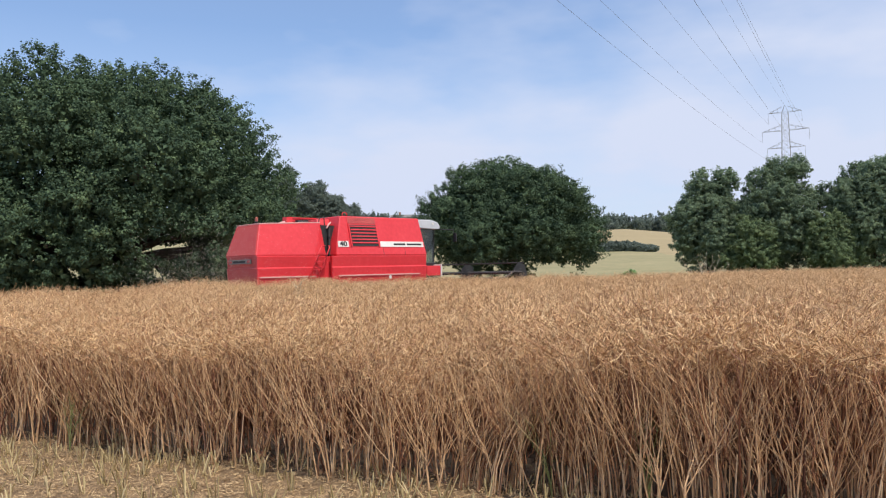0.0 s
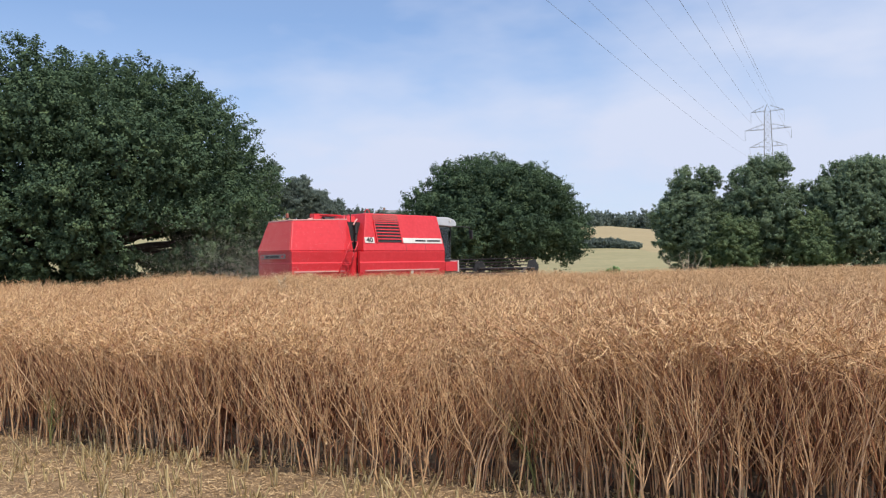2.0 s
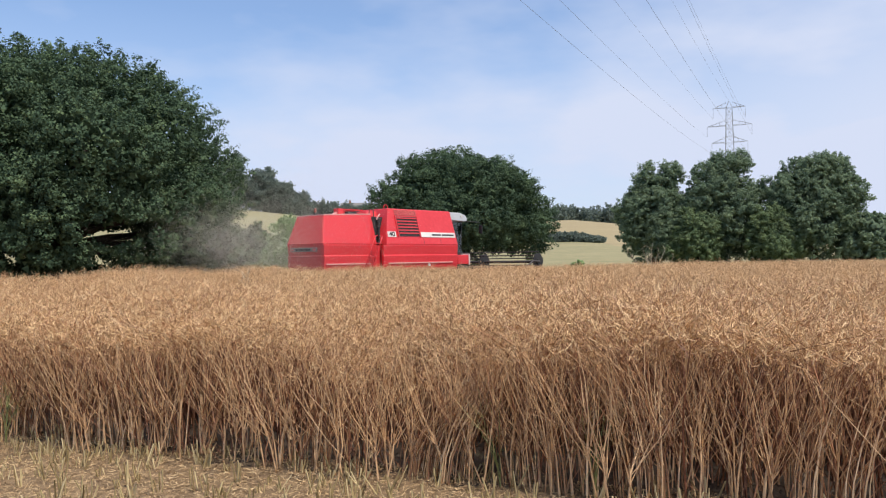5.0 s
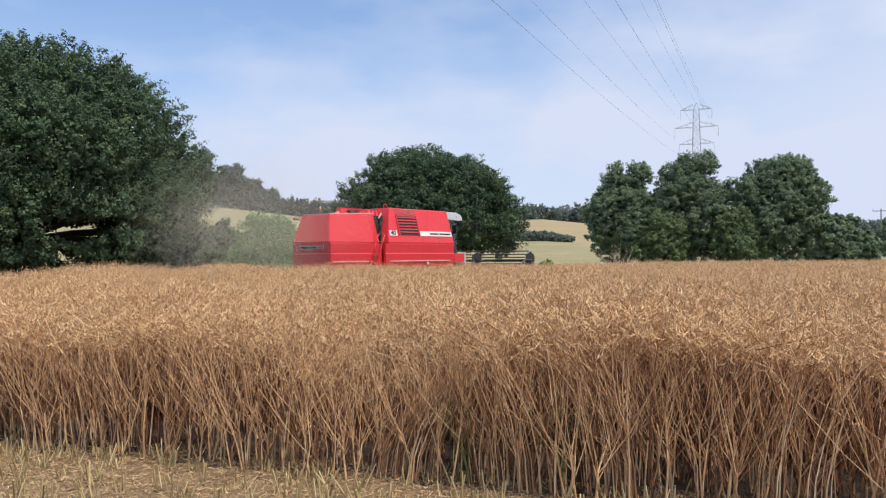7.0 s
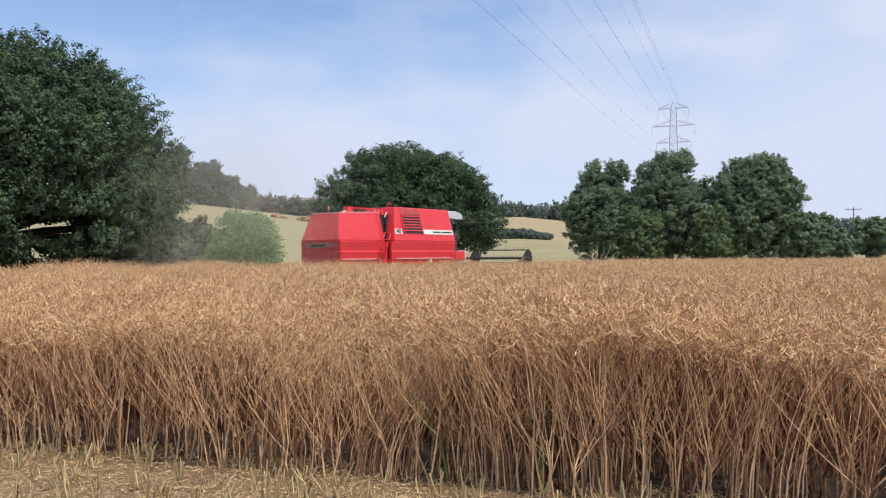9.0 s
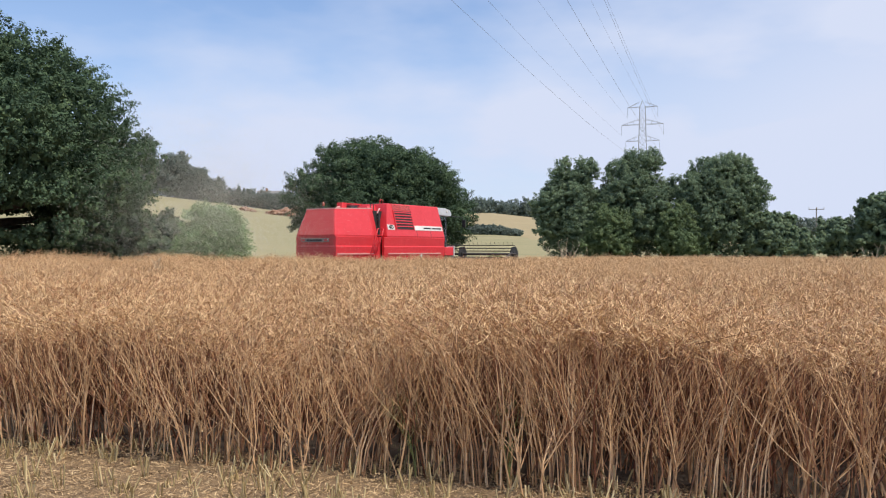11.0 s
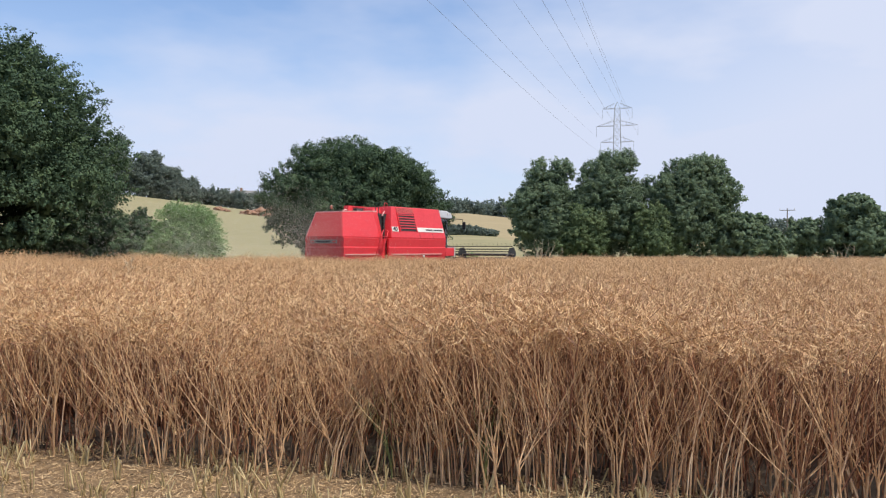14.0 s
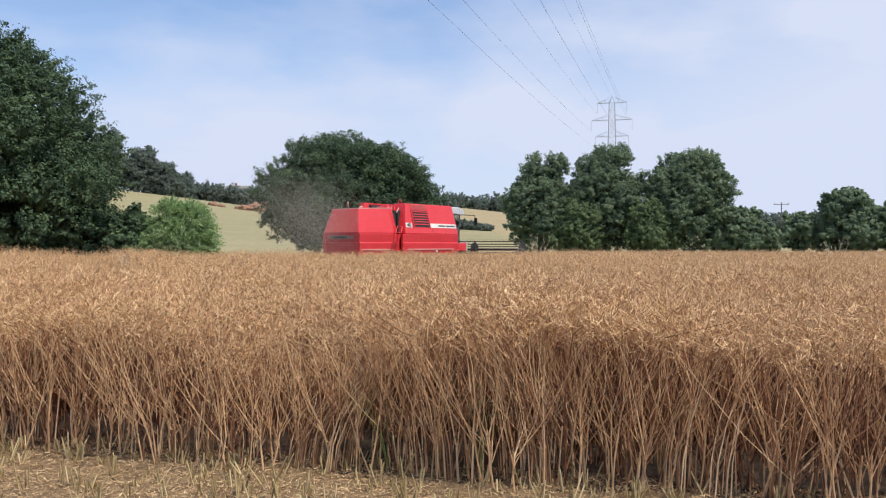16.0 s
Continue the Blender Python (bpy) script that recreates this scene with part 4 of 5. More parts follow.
    for a in ((-3.37, -3.32, 2.46, 3.25), (-2.19, -2.14, 2.46, 3.25)):
        part("louvre_frame", slab(bmesh.new(), *a, 0.003, 0.04), M_RED, louvre)
    bm = bmesh.new()
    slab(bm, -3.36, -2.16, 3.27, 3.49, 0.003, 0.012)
    grille = P("grille", bm, M_REDDUSTSHADE, label="perforated red grille")
    # raised black squares stand for the grille's dark holes
    bm = bmesh.new()
    for r in range(5):
        for c in range(15):
            x = -3.33 + c * 0.077 + (0.03 if r % 2 else 0)
            slab(bm, x, x + 0.03, 3.285 + r * 0.041, 3.303 + r * 0.041, 0.012, 0.016)
    tagged(part("grille_hole", bm, M_BLACK, grille), "dark holes of the grille", kind="stuff")
    # panel joints and grab handles
    for x in (-2.0, -1.02):
        P("panel_joint", slab(bmesh.new(), x, x + 0.012, 2.2, 2.44, 0.0, 0.005), M_DARKSTEEL)
    # model badge and brand strip
    badge = P("model_badge", slab(bmesh.new(), -3.9, -3.46, 2.45, 2.655, 0.004, 0.018), M_CREAM, label="white badge with the number 40", bevel=0.006)
    cu = bpy.data.curves.new("model_number", "FONT")
    cu.body, cu.size, cu.align_x, cu.align_y, cu.extrude = "40", 0.235, "CENTER", "CENTER", 0.004
    cu.offset = 0.006
    cu.materials.append(M_BLACK)
    num = new("model_number", cu)
    num.parent = badge
    num.scale = (1.25, 1, 1)
    sx, sy, sz = side(-3.68, 2.553, 0.024)
    num.location = (sx, sy, sz)
    num.rotation_euler = (radians(90 - 14), 0, 0)
    strip = P("brand_strip", slab(bmesh.new(), -2.1, -0.1, 2.46, 2.655, 0.004, 0.018), M_CREAM, label="long white maker's strip with dark bars", bevel=0.006)
    for a in ((-1.5, -0.97), (-0.89, -0.2)):
        part("lettering_bar", slab(bmesh.new(), *a, 2.525, 2.585, 0.018, 0.023), M_BLACK, strip, "dark grey bar of lettering")
    bm = bmesh.new()
    box(bm, -7.015, -6.975, -0.98, 0.42, 1.93, 2.07)
    plate = P("tail_badge", bm, M_GREYPLATE, label="grey maker's plate on the tail", bevel=0.006)
    bm = bmesh.new()
    box(bm, -7.02, -7.014, -0.65, 0.12, 1.965, 2.035)
    part("lettering_bar", bm, M_BLACK, plate)
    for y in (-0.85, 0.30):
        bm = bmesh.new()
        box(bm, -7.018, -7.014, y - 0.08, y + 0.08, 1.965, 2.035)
        part("reflector", bm, M_REDDUSTSHADE, plate)
    # ladder
    lad = new("ladder")
    lad.parent = root
    lad.location = (-0.32, 0, 0)
    for dx in (0.0, 0.34):
        bm = bmesh.new()
        tube(bm, [(-3.98 + dx * 0.4 - 0.1, -1.22, 2.5), (-4.34 + dx, -1.38, 2.46), (-4.44 + dx, -1.42, 2.3), (-5.08 + dx, -1.5, 1.1)], 0.02, 8)
        part("rail", bm, M_RED, lad, smooth=True)
    for i in range(5):
        k = i / 4
        bm = bmesh.new()
        x = -4.5 - 0.53 * k
        box(bm, x, x + 0.34, -1.50 - 0.06 * k, -1.42 - 0.06 * k, 2.2 - 1.0 * k, 2.225 - 1.0 * k)
        part("rung", bm, M_RED, lad)
    # unloading auger and tank parts on top
    bm = bmesh.new()
    tube(bm, [(-4.9, 0.42, 3.42), (-3.7, 0.42, 3.42)], 0.10, 12)
    box(bm, -4.95, -4.72, 0.24, 0.5, 3.2, 3.53)
    box(bm, -4.72, -3.7, 0.30, 0.34, 3.49, 3.53)
    box(bm, -4.72, -3.7, 0.26, 0.30, 3.26, 3.30)
    aug = P("unloading_auger", bm, M_RED)
    bm = bmesh.new()
    tube(bm, [(-4.95, 0.35, 3.36), (-5.08, 0.35, 3.34), (-5.16, 0.35, 3.32)], [0.035, 0.03, 0.02], 10)
    part("spout", bm, M_STRIPE, aug, "pale rubber spout")
    bm = bmesh.new()
    box(bm, -4.6, -4.22, 0.14, 0.27, 3.33, 3.43)
    tube(bm, [(-4.62, 0.1, 3.36), (-4.2, 0.1, 3.36)], 0.045, 8)
    tube(bm, [(-4.4, 0.1, 3.40), (-4.1, 0.12, 3.44), (-3.8, 0.2, 3.40)], 0.02, 6)
    part("bracket", bm, M_BLACK, aug)
    bm = bmesh.new()
    loft(bm, [[(-4.2, -0.5, 3.2), (-3.65, -0.5, 3.2), (-3.65, 0.9, 3.2), (-4.2, 0.9, 3.2)], [(-4.15, -0.4, 3.42), (-3.65, -0.4, 3.44), (-3.65, 0.85, 3.44), (-4.15, 0.85, 3.42)]])
    P("tank_extension", bm, M_RED, bevel=0.02)
    bm = bmesh.new()
    tube(bm, [(-4.25, -0.62, 3.2), (-4.2, -0.62, 3.48), (-4.02, -0.62, 3.48), (-4.0, -0.62, 3.2)], 0.02, 6)
    P("hand_rail", bm, M_DARKSTEEL)
    bm = bmesh.new()
    tube(bm, [(-4.08, -0.86, 3.1), (-4.0, -0.86, 3.22), (-3.9, -0.84, 3.3)], 0.028, 8)
    P("hydraulic_hose", bm, M_STRIPE, label="pale bent pipe")
    bm = bmesh.new()
    tube(bm, [(-2.75, 0.1, 3.5), (-2.75, 0.1, 3.70), (-2.70, 0.1, 3.75), (-2.60, 0.1, 3.75), (-2.55, 0.1, 3.70), (-2.55, 0.1, 3.5)], 0.014, 8)
    P("roof_hoop", bm, M_RED, smooth=True)
    bm = bmesh.new()
    tube(bm, [(-6.2, 0.05, 3.15), (-6.2, 0.05, 3.33)], 0.03, 8)
    box(bm, -6.32, -6.08, -0.1, 0.2, 3.18, 3.22)
    bea = P("beacon", bm, M_BLACK)
    bm = bmesh.new()
    tube(bm, [(-6.2, 0.05, 3.33), (-6.2, 0.05, 3.44), (-6.2, 0.05, 3.48)], [0.055, 0.05, 0.025], 12)
    part("lens", bm, M_ORANGE, bea, "amber beacon lens")
    # cab
    cab = new("cab")
    cab.parent = root
    bm = bmesh.new()
    loft(bm, [[(-0.12, y, 3.18), (-0.12, y, 3.5)] + [(u, y, z) for u, z in ((0.55, 3.5), (0.88, 3.42), (1.0, 3.28), (0.98, 3.17), (0.9, 3.14))] for y in (-1.0, -0.92, 0.92, 1.0)])
    part("roof", bm, M_ROOF, cab, "pale grey fibreglass cab roof", bevel=0.03)
    bm = bmesh.new()
    disc(bm, (0.62, -1.005, 3.36), (0, 1, 0), 0.05, 0.03, 12)
    part("work_light", bm, M_CREAM, cab)
    for x0, y in ((0.0, -0.88), (0.0, 0.88), (0.78, -0.8), (0.78, 0.8)):
        bm = bmesh.new()
        tube(bm, [(x0, y, 1.85), (x0 + 0.06, y, 3.18)], 0.04, 6)
        part("post", bm, M_BLACK, cab)
    for y in (-0.84, 0.84):
        bm = bmesh.new()
        box(bm, 0.03, 0.79, y - 0.005, y + 0.005, 1.9, 3.17)
        part("side_window", bm, M_GLASS, cab).visible_shadow = False
    bm = bmesh.new()
    box(bm, 0.82, 0.83, -0.78, 0.78, 1.9, 3.17)
    part("windscreen", bm, M_GLASS, cab).visible_shadow = False
    bm = bmesh.new()
    box(bm, 0.0, 0.85, -0.88, 0.88, 1.5, 1.9)
    part("cab_floor", bm, M_BLACK, cab, bevel=0.02)
    bm = bmesh.new()
    box(bm, 0.0, 0.12, -0.8, 0.8, 1.9, 3.17)
    box(bm, 0.12, 0.45, -0.28, 0.28, 1.95, 2.4)
    box(bm, 0.12, 0.22, -0.26, 0.26, 2.4, 3.0)
    part("seat", bm, M_BLACK, cab, bevel=0.03)
    mir = new("mirror")
    mir.parent = root
    bm = bmesh.new()
    tube(bm, [(0.7, -0.95, 3.16), (1.35, -1.35, 3.12), (1.4, -1.38, 2.72)], 0.018, 6)
    part("mirror_arm", bm, M_BLACK, mir)
    bm = bmesh.new()
    loft(bm, [[(1.36, -1.32, 2.66), (1.34, -1.5, 2.66), (1.34, -1.5, 3.0), (1.36, -1.32, 3.0)], [(1.42, -1.33, 2.66), (1.4, -1.49, 2.66), (1.4, -1.49, 3.0), (1.42, -1.33, 3.0)]])
    part("mirror_head", bm, M_BLACK, mir, bevel=0.01)
    bm = bmesh.new()
    box(bm, 0.02, 0.7, -1.3, -0.92, 1.4, 1.77)
    stp = P("battery_box", bm, M_RED, bevel=0.02)
    bm = bmesh.new()
    box(bm, 0.7, 0.755, -1.33, -0.9, 1.36, 1.82)
    part("end_plate", bm, M_CREAM, stp, "white end plate", bevel=0.01)
    # feeder house and cutting header
    bm = bmesh.new()
    loft(bm, [[(0.0, 0.65, 0.95), (0.0, -0.65, 0.95), (0.0, -0.65, 1.7), (0.0, 0.65, 1.7)], [(2.35, 0.7, 0.25), (2.35, -0.7, 0.25), (2.35, -0.7, 0.95), (2.35, 0.7, 0.95)]])
    P("feeder_house", bm, M_DARKSTEEL, bevel=0.02)
    head = new("cutting_header")
    head.parent = root
    bm = bmesh.new()
    loft(bm, [[(2.35, y, 1.2), (2.41, y, 1.2), (2.41, y, 0.3), (3.6, y, 0.12), (3.6, y, 0.08), (2.35, y, 0.22)] for y in (-2.9, 2.9)])
    part("trough", bm, M_RED, head)
    bm = bmesh.new()
    tube(bm, [(2.38, -2.95, 1.22), (2.38, 2.95, 1.22)], 0.07, 8)
    part("top_beam", bm, M_DARKSTEEL, head)
    bm = bmesh.new()
    tube(bm, [(2.9, -2.85, 0.5), (2.9, 2.85, 0.5)], 0.25, 14)
    part("feed_auger", bm, M_DARKSTEEL, head)
    for y in (-2.95, 2.95):
        bm = bmesh.new()
        loft(bm, [[(2.3, q, 0.2), (3.6, q, 0.1), (4.3, q, 0.12), (3.5, q, 0.75), (2.4, q, 1.25)] for q in (y - 0.03, y + 0.03)])
        part("divider", bm, M_DARKSTEEL, head, bevel=0.01)
        bm = bmesh.new()
        tube(bm, [(2.38, y, 1.22), (2.9, y, 1.48), (3.4, y, 1.45)], 0.045, 8)
        part("reel_arm", bm, M_DARKSTEEL, head)
    # reel: turning bats with tines
    reel = new("reel")
    reel.parent = root
    reel.location = (3.4, 0, 1.45)
    bm = bmesh.new()
    tube(bm, [(0, -2.88, 0), (0, 2.88, 0)], 0.06, 10)
    part("reel_shaft", bm, M_DARKSTEEL, reel)
    for y in (-2.86, 0.0, 2.86):
        bm = bmesh.new()
        disc(bm, (0, y, 0), (0, 1, 0), 0.40, 0.03, 6)
        disc(bm, (0, y, 0), (0, 1, 0), 0.14, 0.1, 10)
        part("spider", bm, M_BLACK, reel)
    for i in range(6):
        a = i * math.pi / 3
        x, z = 0.42 * math.cos(a), 0.42 * math.sin(a)
        bm = bmesh.new()
        tube(bm, [(x, -2.86, z), (x, 2.86, z)], 0.024, 6)
        for k in range(24):
            y = -2.75 + k * 0.239
            tube(bm, [(x, y, z), (x + 0.16 * math.cos(a + 0.5), y, z + 0.16 * math.sin(a + 0.5))], 0.007, 4)
        part("bat", bm, M_DARKSTEEL, reel)
    wheels = [make_wheel("front_wheel", root, -0.35, y, 0.82, 0.5) for y in (-1.02, 1.02)] + [make_wheel("rear_wheel", root, -5.25, y, 0.52, 0.36) for y in (-1.0, 1.0)]
    return root, reel, wheels


# ---- power line ----
PYLON, PYLON_TOP, LINE_AZ, SPAN = (96.09, 214.45), 45.39, radians(-152), 330.0
ARMS = ((1.9, 4.3), (7.0, 6.0), (11.8, 4.8))


def build_power_line():
    g = float(height(*PYLON))
    H = PYLON_TOP - g
    root = tagged(new("pylon"), "tall grey steel lattice electricity pylon with three pairs of arms", "pylon")
    root.location = (*PYLON, g)
    along = Vector((math.sin(LINE_AZ), math.cos(LINE_AZ), 0))
    across = Vector((along.y * -1, along.x, 0))
    if across.x < 0:
        across = -across
    root.rotation_euler = (0, 0, math.atan2(across.y, across.x))

    def half(z):
        return float(np.interp(z, [0, H - 18, H - 10, H - 2, H], [3.4, 1.25, 1.0, 0.8, 0.05]))
    bm = bmesh.new()
    levels = list(np.linspace(0, H - 18, 7)) + list(np.linspace(H - 16, H - 2, 8))
    corners = ((1, 1), (1, -1), (-1, -1), (-1, 1))
    for cx, cy in corners:
        tube(bm, [(cx * half(z), cy * half(z), z) for z in levels + [H]], 0.06, 4)
    for z0, z1 in zip(levels, levels[1:]):
        for i in range(4):
            a, b = corners[i], corners[(i + 1) % 4]
            for p, q in ((a, b), (b, a)):
                tube(bm, [(p[0] * half(z0), p[1] * half(z0), z0), (q[0] * half(z1), q[1] * half(z1), z1)], 0.028, 4)
            tube(bm, [(a[0] * half(z1), a[1] * half(z1), z1), (b[0] * half(z1), b[1] * half(z1), z1)], 0.03, 4)
    part("tower", bm, M_STEEL, root)
    for dz, reach in ARMS:
        for s in (-1, 1):
            z = H - dz
            bm = bmesh.new()
            w = half(z)
            for y in (-w, w):
                tube(bm, [(s * w, y, z), (s * reach, 0, z)], 0.06, 4)
                tube(bm, [(s * w, y, z + 1.5), (s * reach, 0, z)], 0.04, 4)
                for k in (0.33, 0.66):
                    x = s * (w + (reach - w) * k)
                    tube(bm, [(x, y * (1 - k), z), (x, y * (1 - k), z + 1.5 * (1 - k))], 0.025, 4)
            part("crossarm", bm, M_STEEL, root)
            bm = bmesh.new()
            for k in range(9):
                disc(bm, (s * reach, 0, z - 0.3 - k * 0.3), (0, 0, 1), 0.055, 0.1, 8)
            tube(bm, [(s * reach, 0, z), (s * reach, 0, z - 3.0)], 0.02, 6)
            part("insulator", bm, M_WIRE, root)
    # conductors sagging towards the next tower, and the earth wire on the peaks
    ends = [(s * reach, PYLON_TOP - dz - 3.0) for dz, reach in ARMS for s in (-1, 1)] + [(0.0, PYLON_TOP)]
    for off, z in ends:
        pts = []
        for i in range(61):
            s = i / 60
            p = Vector((*PYLON, 0)) + across * off + along * (s * SPAN)
            pts.append((p.x, p.y, z - 8 * s - 4 * 3.0 * s * (1 - s)))
        bm = bmesh.new()
        tube(bm, pts, 0.014, 5)
        tagged(part("power_cable", bm, M_WIRE), "thin grey overhead power cable", "cable", "overhead power cables")
    # wooden pole with a crossbar beyond the hedge
    x, y = 69.6, 97.8
    g = float(height(x, y))
    root = tagged(new("telegraph_pole"), "weathered wooden telegraph pole with a short crossbar", "pole")
    root.location = (x, y, g)
    root.rotation_euler = (0, 0, -0.6)
    bm = bmesh.new()
    tube(bm, [(0, 0, -0.3), (0, 0, 7.6 - g)], [0.10, 0.07], 8)
    part("post", bm, M_POLE, root)
    bm = bmesh.new()
    box(bm, -1.0, 1.0, -0.06, 0.06, 7.28 - g, 7.37 - g)
    part("crossbar", bm, M_POLE, root)
    for dx in (-0.95, 0.0, 0.95):
        bm = bmesh.new()
        tube(bm, [(dx, 0, 7.38 - g), (dx, 0, 7.6 - g)], 0.05, 6)
        part("insulator", bm, M_CREAM, root)


# ---- hill details ----
def build_hill_details():
    rs = np.random.default_rng(31)
    for az, r, w, h in ((-2.6, 198, 2.2, 1.0), (-1.7, 200, 2.8, 1.5), (-0.9, 199, 2.4, 1.7), (-0.2, 201, 2.6, 1.2), (-1.3, 196, 1.8, 0.8), (-4.6, 203, 1.4, 0.8), (-4.1, 202, 0.8, 0.5)):
        a = math.radians(az)
        x, y = r * math.sin(a), r * math.cos(a)
        bm = bmesh.new()
        bmesh.ops.create_icosphere(bm, subdivisions=4, radius=1.0)
        for v in bm.verts:
            k = 1 + 0.6 * noise.noise(v.co * 2.3 + Vector((az, 0, 0))) + 0.4 * noise.noise(v.co * 6 + Vector((0, az, 0)))
            v.co = Vector((v.co.x * w * k, v.co.y * 1.6 * k, max(v.co.z, -0.3) * h * k))
        ob = part("earth_heap", bm, M_SOILHEAP, smooth=True)
        ob.location = (x, y, float(height(x, y)))
        tagged(ob, "heap of reddish dug earth on the hill field", "earth heap", "earth heaps")
    a, r = math.radians(-2.9), 246
    x, y = r * math.sin(a), r * math.cos(a)
    house = tagged(new("farmhouse"), "distant grey-roofed farmhouse half hidden by a hedge", "house")
    house.location = (x, y, float(height(x, y)))
    bm = bmesh.new()
    box(bm, -3.5, 3.5, -3, 3, -0.5, 3.9)
    part("wall", bm, M_CREAM, house)
    bm = bmesh.new()
    loft(bm, [[(s, -3.3, 3.8), (s, 3.3, 3.8), (s, 0, 6.2)] for s in (-3.8, 3.8)])
    roof = part("roof", bm, M_GREYPLATE, house)
    bm = bmesh.new()
    box(bm, -1.2, -0.5, -0.4, 0.4, 5.6, 7.0)
    part("chimney", bm, M_SOILHEAP, roof)
    for dx in (-2, 2):
        bm = bmesh.new()
        box(bm, dx - 0.5, dx + 0.5, -3.06, -2.98, 1.8, 3.0)
        part("window", bm, M_BLACK, house)


def make_weed(x, y, h, spread, seed, n, mat, label, thick=0.014):
    rs = np.random.default_rng(seed)
    pieces = []
    for _ in range(n):
        a, lean = rs.uniform(0, 2 * np.pi), rs.uniform(0.1, 1.0) * spread
        z = np.linspace(0, h * rs.uniform(0.8, 1.0), 5)
        k = (z / z[-1]) ** 1.8
        p = np.stack([np.cos(a) * lean * k, np.sin(a) * lean * k, z], -1)
        pieces.append(stalks(p[None], np.linspace(thick, thick * 0.45, 5)[None], 4))
        for _t in range(9):
            i = rs.integers(2, 5)
            d = rs.normal(0, 1, 3) + [0, 0, 0.8]
            d /= np.linalg.norm(d)
            q = p[i] + d * rs.uniform(0.1, 0.28)
            pieces.append(stalks(np.stack([p[i], q])[None], np.array([[thick * 0.5, thick * 0.28]]), 3))
    ob = new("field_weed", mesh_from("field_weed", *join_arrays(pieces), mat))
    ob.location = (x, y, float(height(x, y)))
    tagged(ob, label, "weed", "weeds in the crop")


# ---- dust behind the machine ----
def dust_mesh(seed, n, sx, sy, sz, grain):
    rs = np.random.default_rng(seed)
    p = rs.normal(0, 1, (n, 3)) * np.array([sx, sy, sz])
    # billows
    p += 0.35 * sx * np.stack([np.sin(p[:, 2] * 2.1 + seed), np.sin(p[:, 0] * 1.7), 0.5 * np.sin(p[:, 0] * 2.3 + p[:, 1])], -1)
    d = rs.normal(0, 1, (n, 3))
    d /= np.linalg.norm(d, axis=1, keepdims=True)
    s = grain * rs.uniform(0.5, 1.4, n)
    v, q = slivers(p, p + d * s[:, None], s, rs.uniform(0, np.pi, n))
    return mesh_from("dust_cloud", v, q, M_DUST)


def at_machine(t, u, v):
    """The place u metres ahead and v to the left of the machine's cab front at t."""
    x, y, a = (float(np.interp(t, [h[0] for h in HEAD], [h[i] for h in HEAD])) for i in (1, 2, 3))
    c, s = math.cos(radians(a)), math.sin(radians(a))
    return x + c * u - s * v, y + s * u + c * v


# each puff: the moment it leaves the machine's tail, grains, size, drift a second; then it drifts off and settles
DUST = [
    (-1.5, 7000, 0.8, (-0.20, 0.1, 0.05)), (0.3, 7000, 0.8, (-0.25, 0.1, 0.1)), (1.6, 12000, 0.8, (-0.25, 0.1, 0.15)), (2.7, 44000, 0.75, (-0.25, 0.1, 0.25)),
    (3.6, 64000, 0.8, (-0.3, 0.1, 0.4)), (4.6, 60000, 1.3, (-0.50, 0.1, 0.75)), (5.0, 60000, 1.3, (-0.15, 0.1, 0.8)), (5.6, 66000, 1.3, (-0.6, 0.1, 0.5)),
    (6.2, 76000, 1.2, (-0.35, 0.1, 0.9)), (6.6, 66000, 1.1, (-0.1, 0.1, 0.35)), (7.0, 36000, 1.1, (-0.15, 0.1, 0.3)), (7.5, 16000, 1.1, (-0.3, 0.1, 0.4)), (8.3, 9000, 1.0, (-0.3, 0.1, 0.3)),
    (10.5, 9000, 1.0, (-0.3, 0.1, 0.3)), (12.3, 16000, 1.0, (-0.25, 0.1, 0.45)), (13.2, 24000, 1.0, (-0.2, 0.1, 0.5)), (14.1, 36000, 1.1, (-0.3, 0.1, 0.5)),
    (14.8, 42000, 1.0, (-0.2, 0.1, 0.55)), (15.4, 42000, 1.0, (-0.1, 0.1, 0.45)), (30.0, 12000, 0.9, (0, 0, 0)),
]


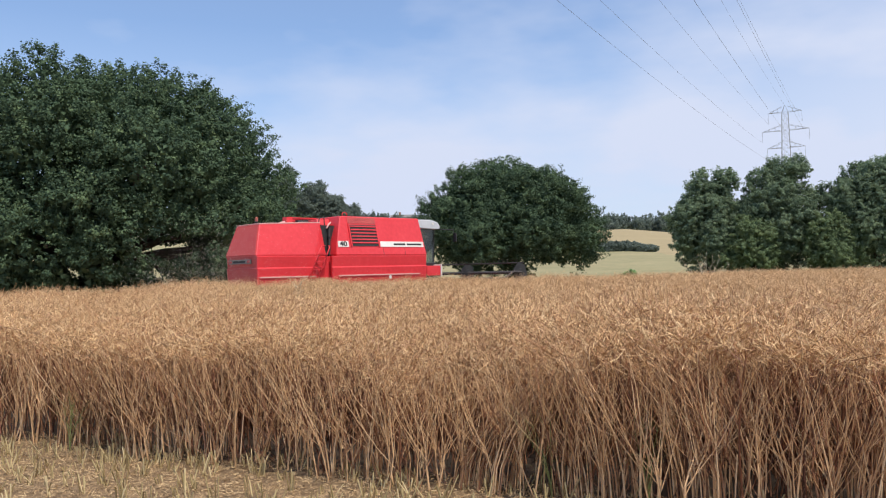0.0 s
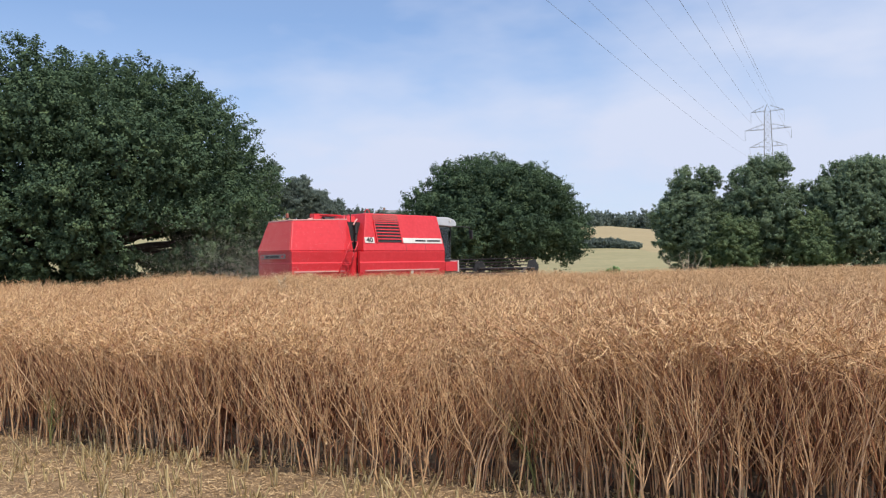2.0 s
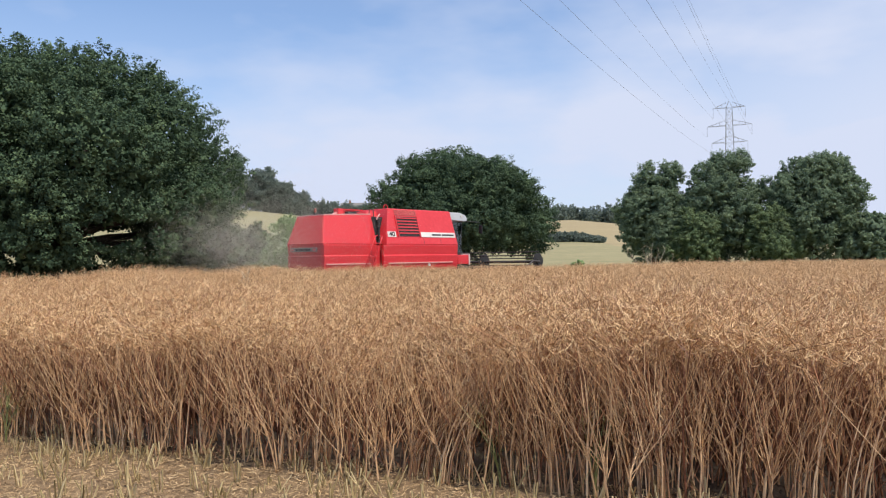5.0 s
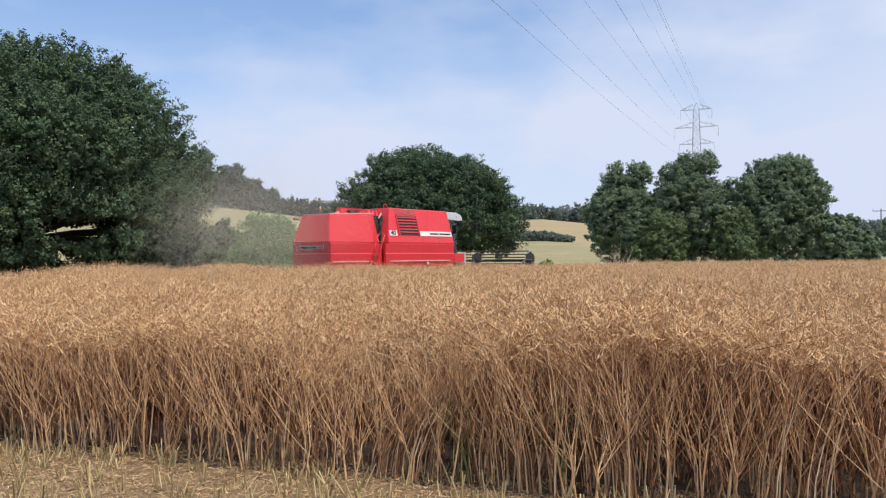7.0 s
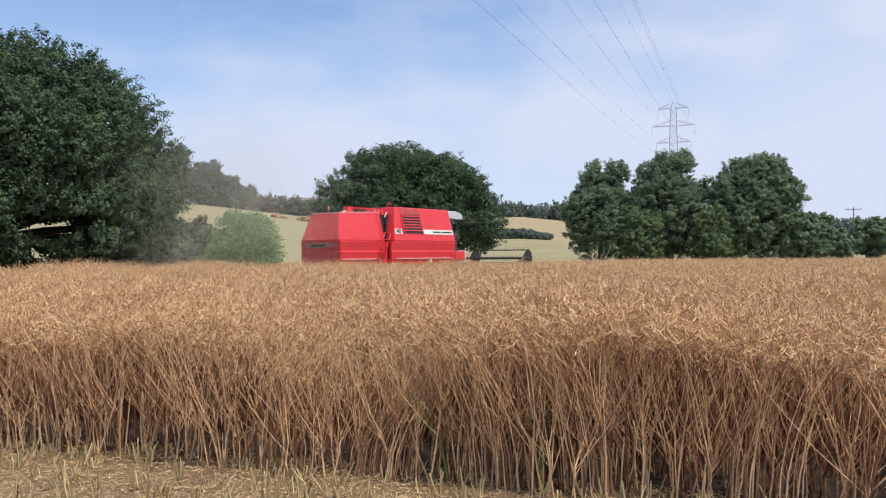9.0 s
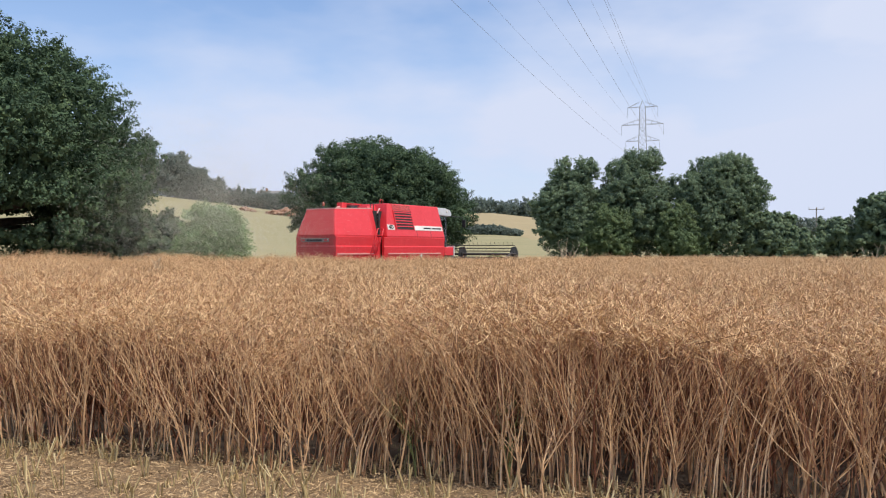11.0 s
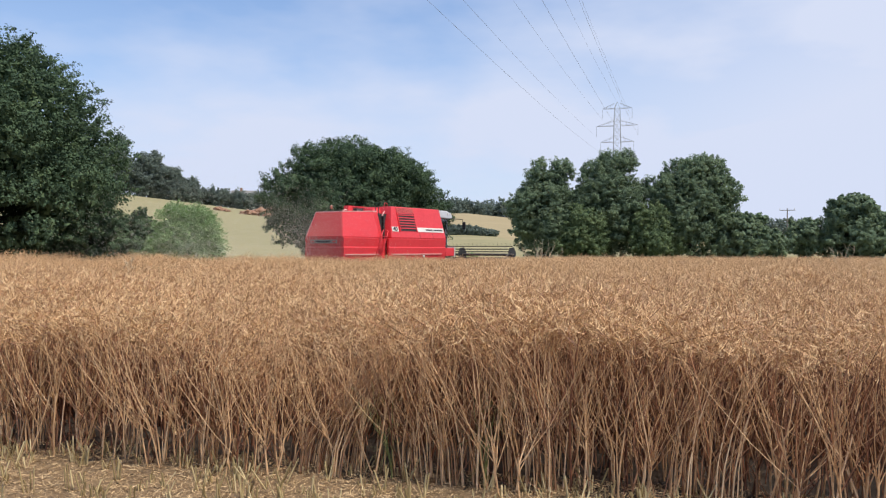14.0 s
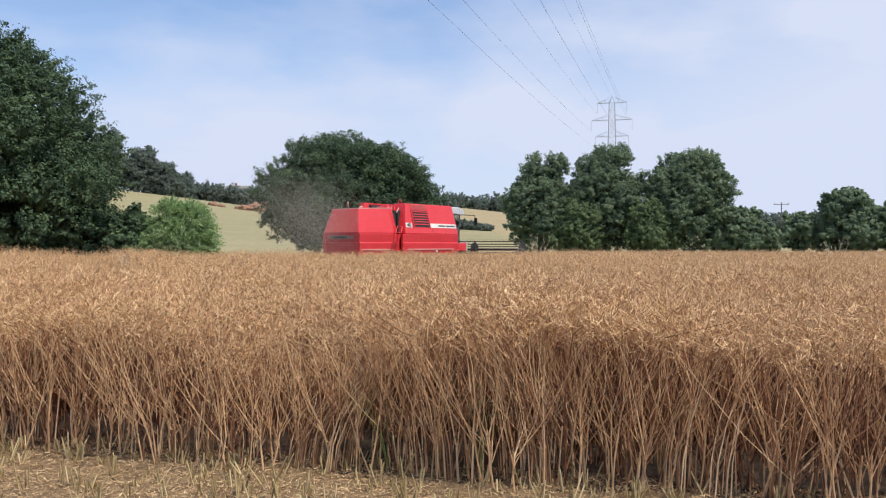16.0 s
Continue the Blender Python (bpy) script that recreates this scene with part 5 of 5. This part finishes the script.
def build_dust():
    clouds = []
    for i, (out, n, size, drift) in enumerate(DUST):
        ob = new("dust_cloud", dust_mesh(101 + i, n, size * 1.15, size * 1.1, size * 0.8, 0.0064))
        tagged(ob, "drifting pale cloud of chaff dust behind the harvester", "dust", "dust clouds")
        rows = []
        for k in range(0, 33):
            t = k * 0.5
            m = min(t, out)
            x, y = at_machine(max(m, 0.0), -7.3, 0.2)
            x, y = x + 0.62 * min(m, 0.0), y + 0.6 * min(m, 0.0)
            d = t - m
            # the dust whirls up from under the tail just before it drifts off
            under = 0.0 if out > 20 else 2.6 * min(1.0, max(0.0, (out - t - 0.1) / 1.6))
            settle = 0.5 * max(0.0, d - 3.0) ** 1.3
            rows.append((t, pose(x + 0.2 * drift[0] * d, y + drift[1] * d, 1.5 + size * 0.45 + drift[2] * min(d, 4.0) - under - settle, 0, 0, 2.0 * t)))
        clouds.append((ob, rows))
    return clouds


build_ground()
build_trees()
build_power_line()
build_hill_details()
combine, reel, wheels = build_combine()
DEAD = "bleached dead weed stalks standing above the crop"
make_weed(9.65, 28.4, 1.85, 1.0, 41, 14, M_WEED, DEAD)
make_weed(18.7, 23.4, 1.6, 0.6, 42, 8, M_WEED, DEAD)
make_weed(-2.55, 13.8, 1.5, 0.3, 43, 5, M_WEED, DEAD, 0.01)
GREEN = "thin green-yellow weed stems at the crop's foot"
make_weed(1.35, 5.22, 0.62, 0.22, 44, 5, M_GREENSTEM, GREEN, 0.0045)
make_weed(0.75, 5.55, 0.55, 0.25, 45, 4, M_GREENSTEM, GREEN, 0.004)
make_weed(-3.6, 7.45, 0.5, 0.2, 46, 4, M_GREENSTEM, GREEN, 0.004)
clouds = build_dust()
build_stubble()
build_crop()
rape_plants()


def motions():
    walk(combine, [(t, pose(x, y, float(height(x, y)), 0, 0, a)) for t, x, y, a in HEAD])
    walk(reel, [(k * 0.4, pose(3.4, 0, 1.45, 0, 56.0 * k, 0)) for k in range(41)])
    for w in wheels:
        spin = 0.85 / w.location.z * 57.3
        place = w.location.copy()
        walk(w, [(k * 0.5, pose(place.x, place.y, place.z, 0, spin * 0.5 * k, 0)) for k in range(33)])
    for ob, rows in clouds:
        walk(ob, rows)


motions()
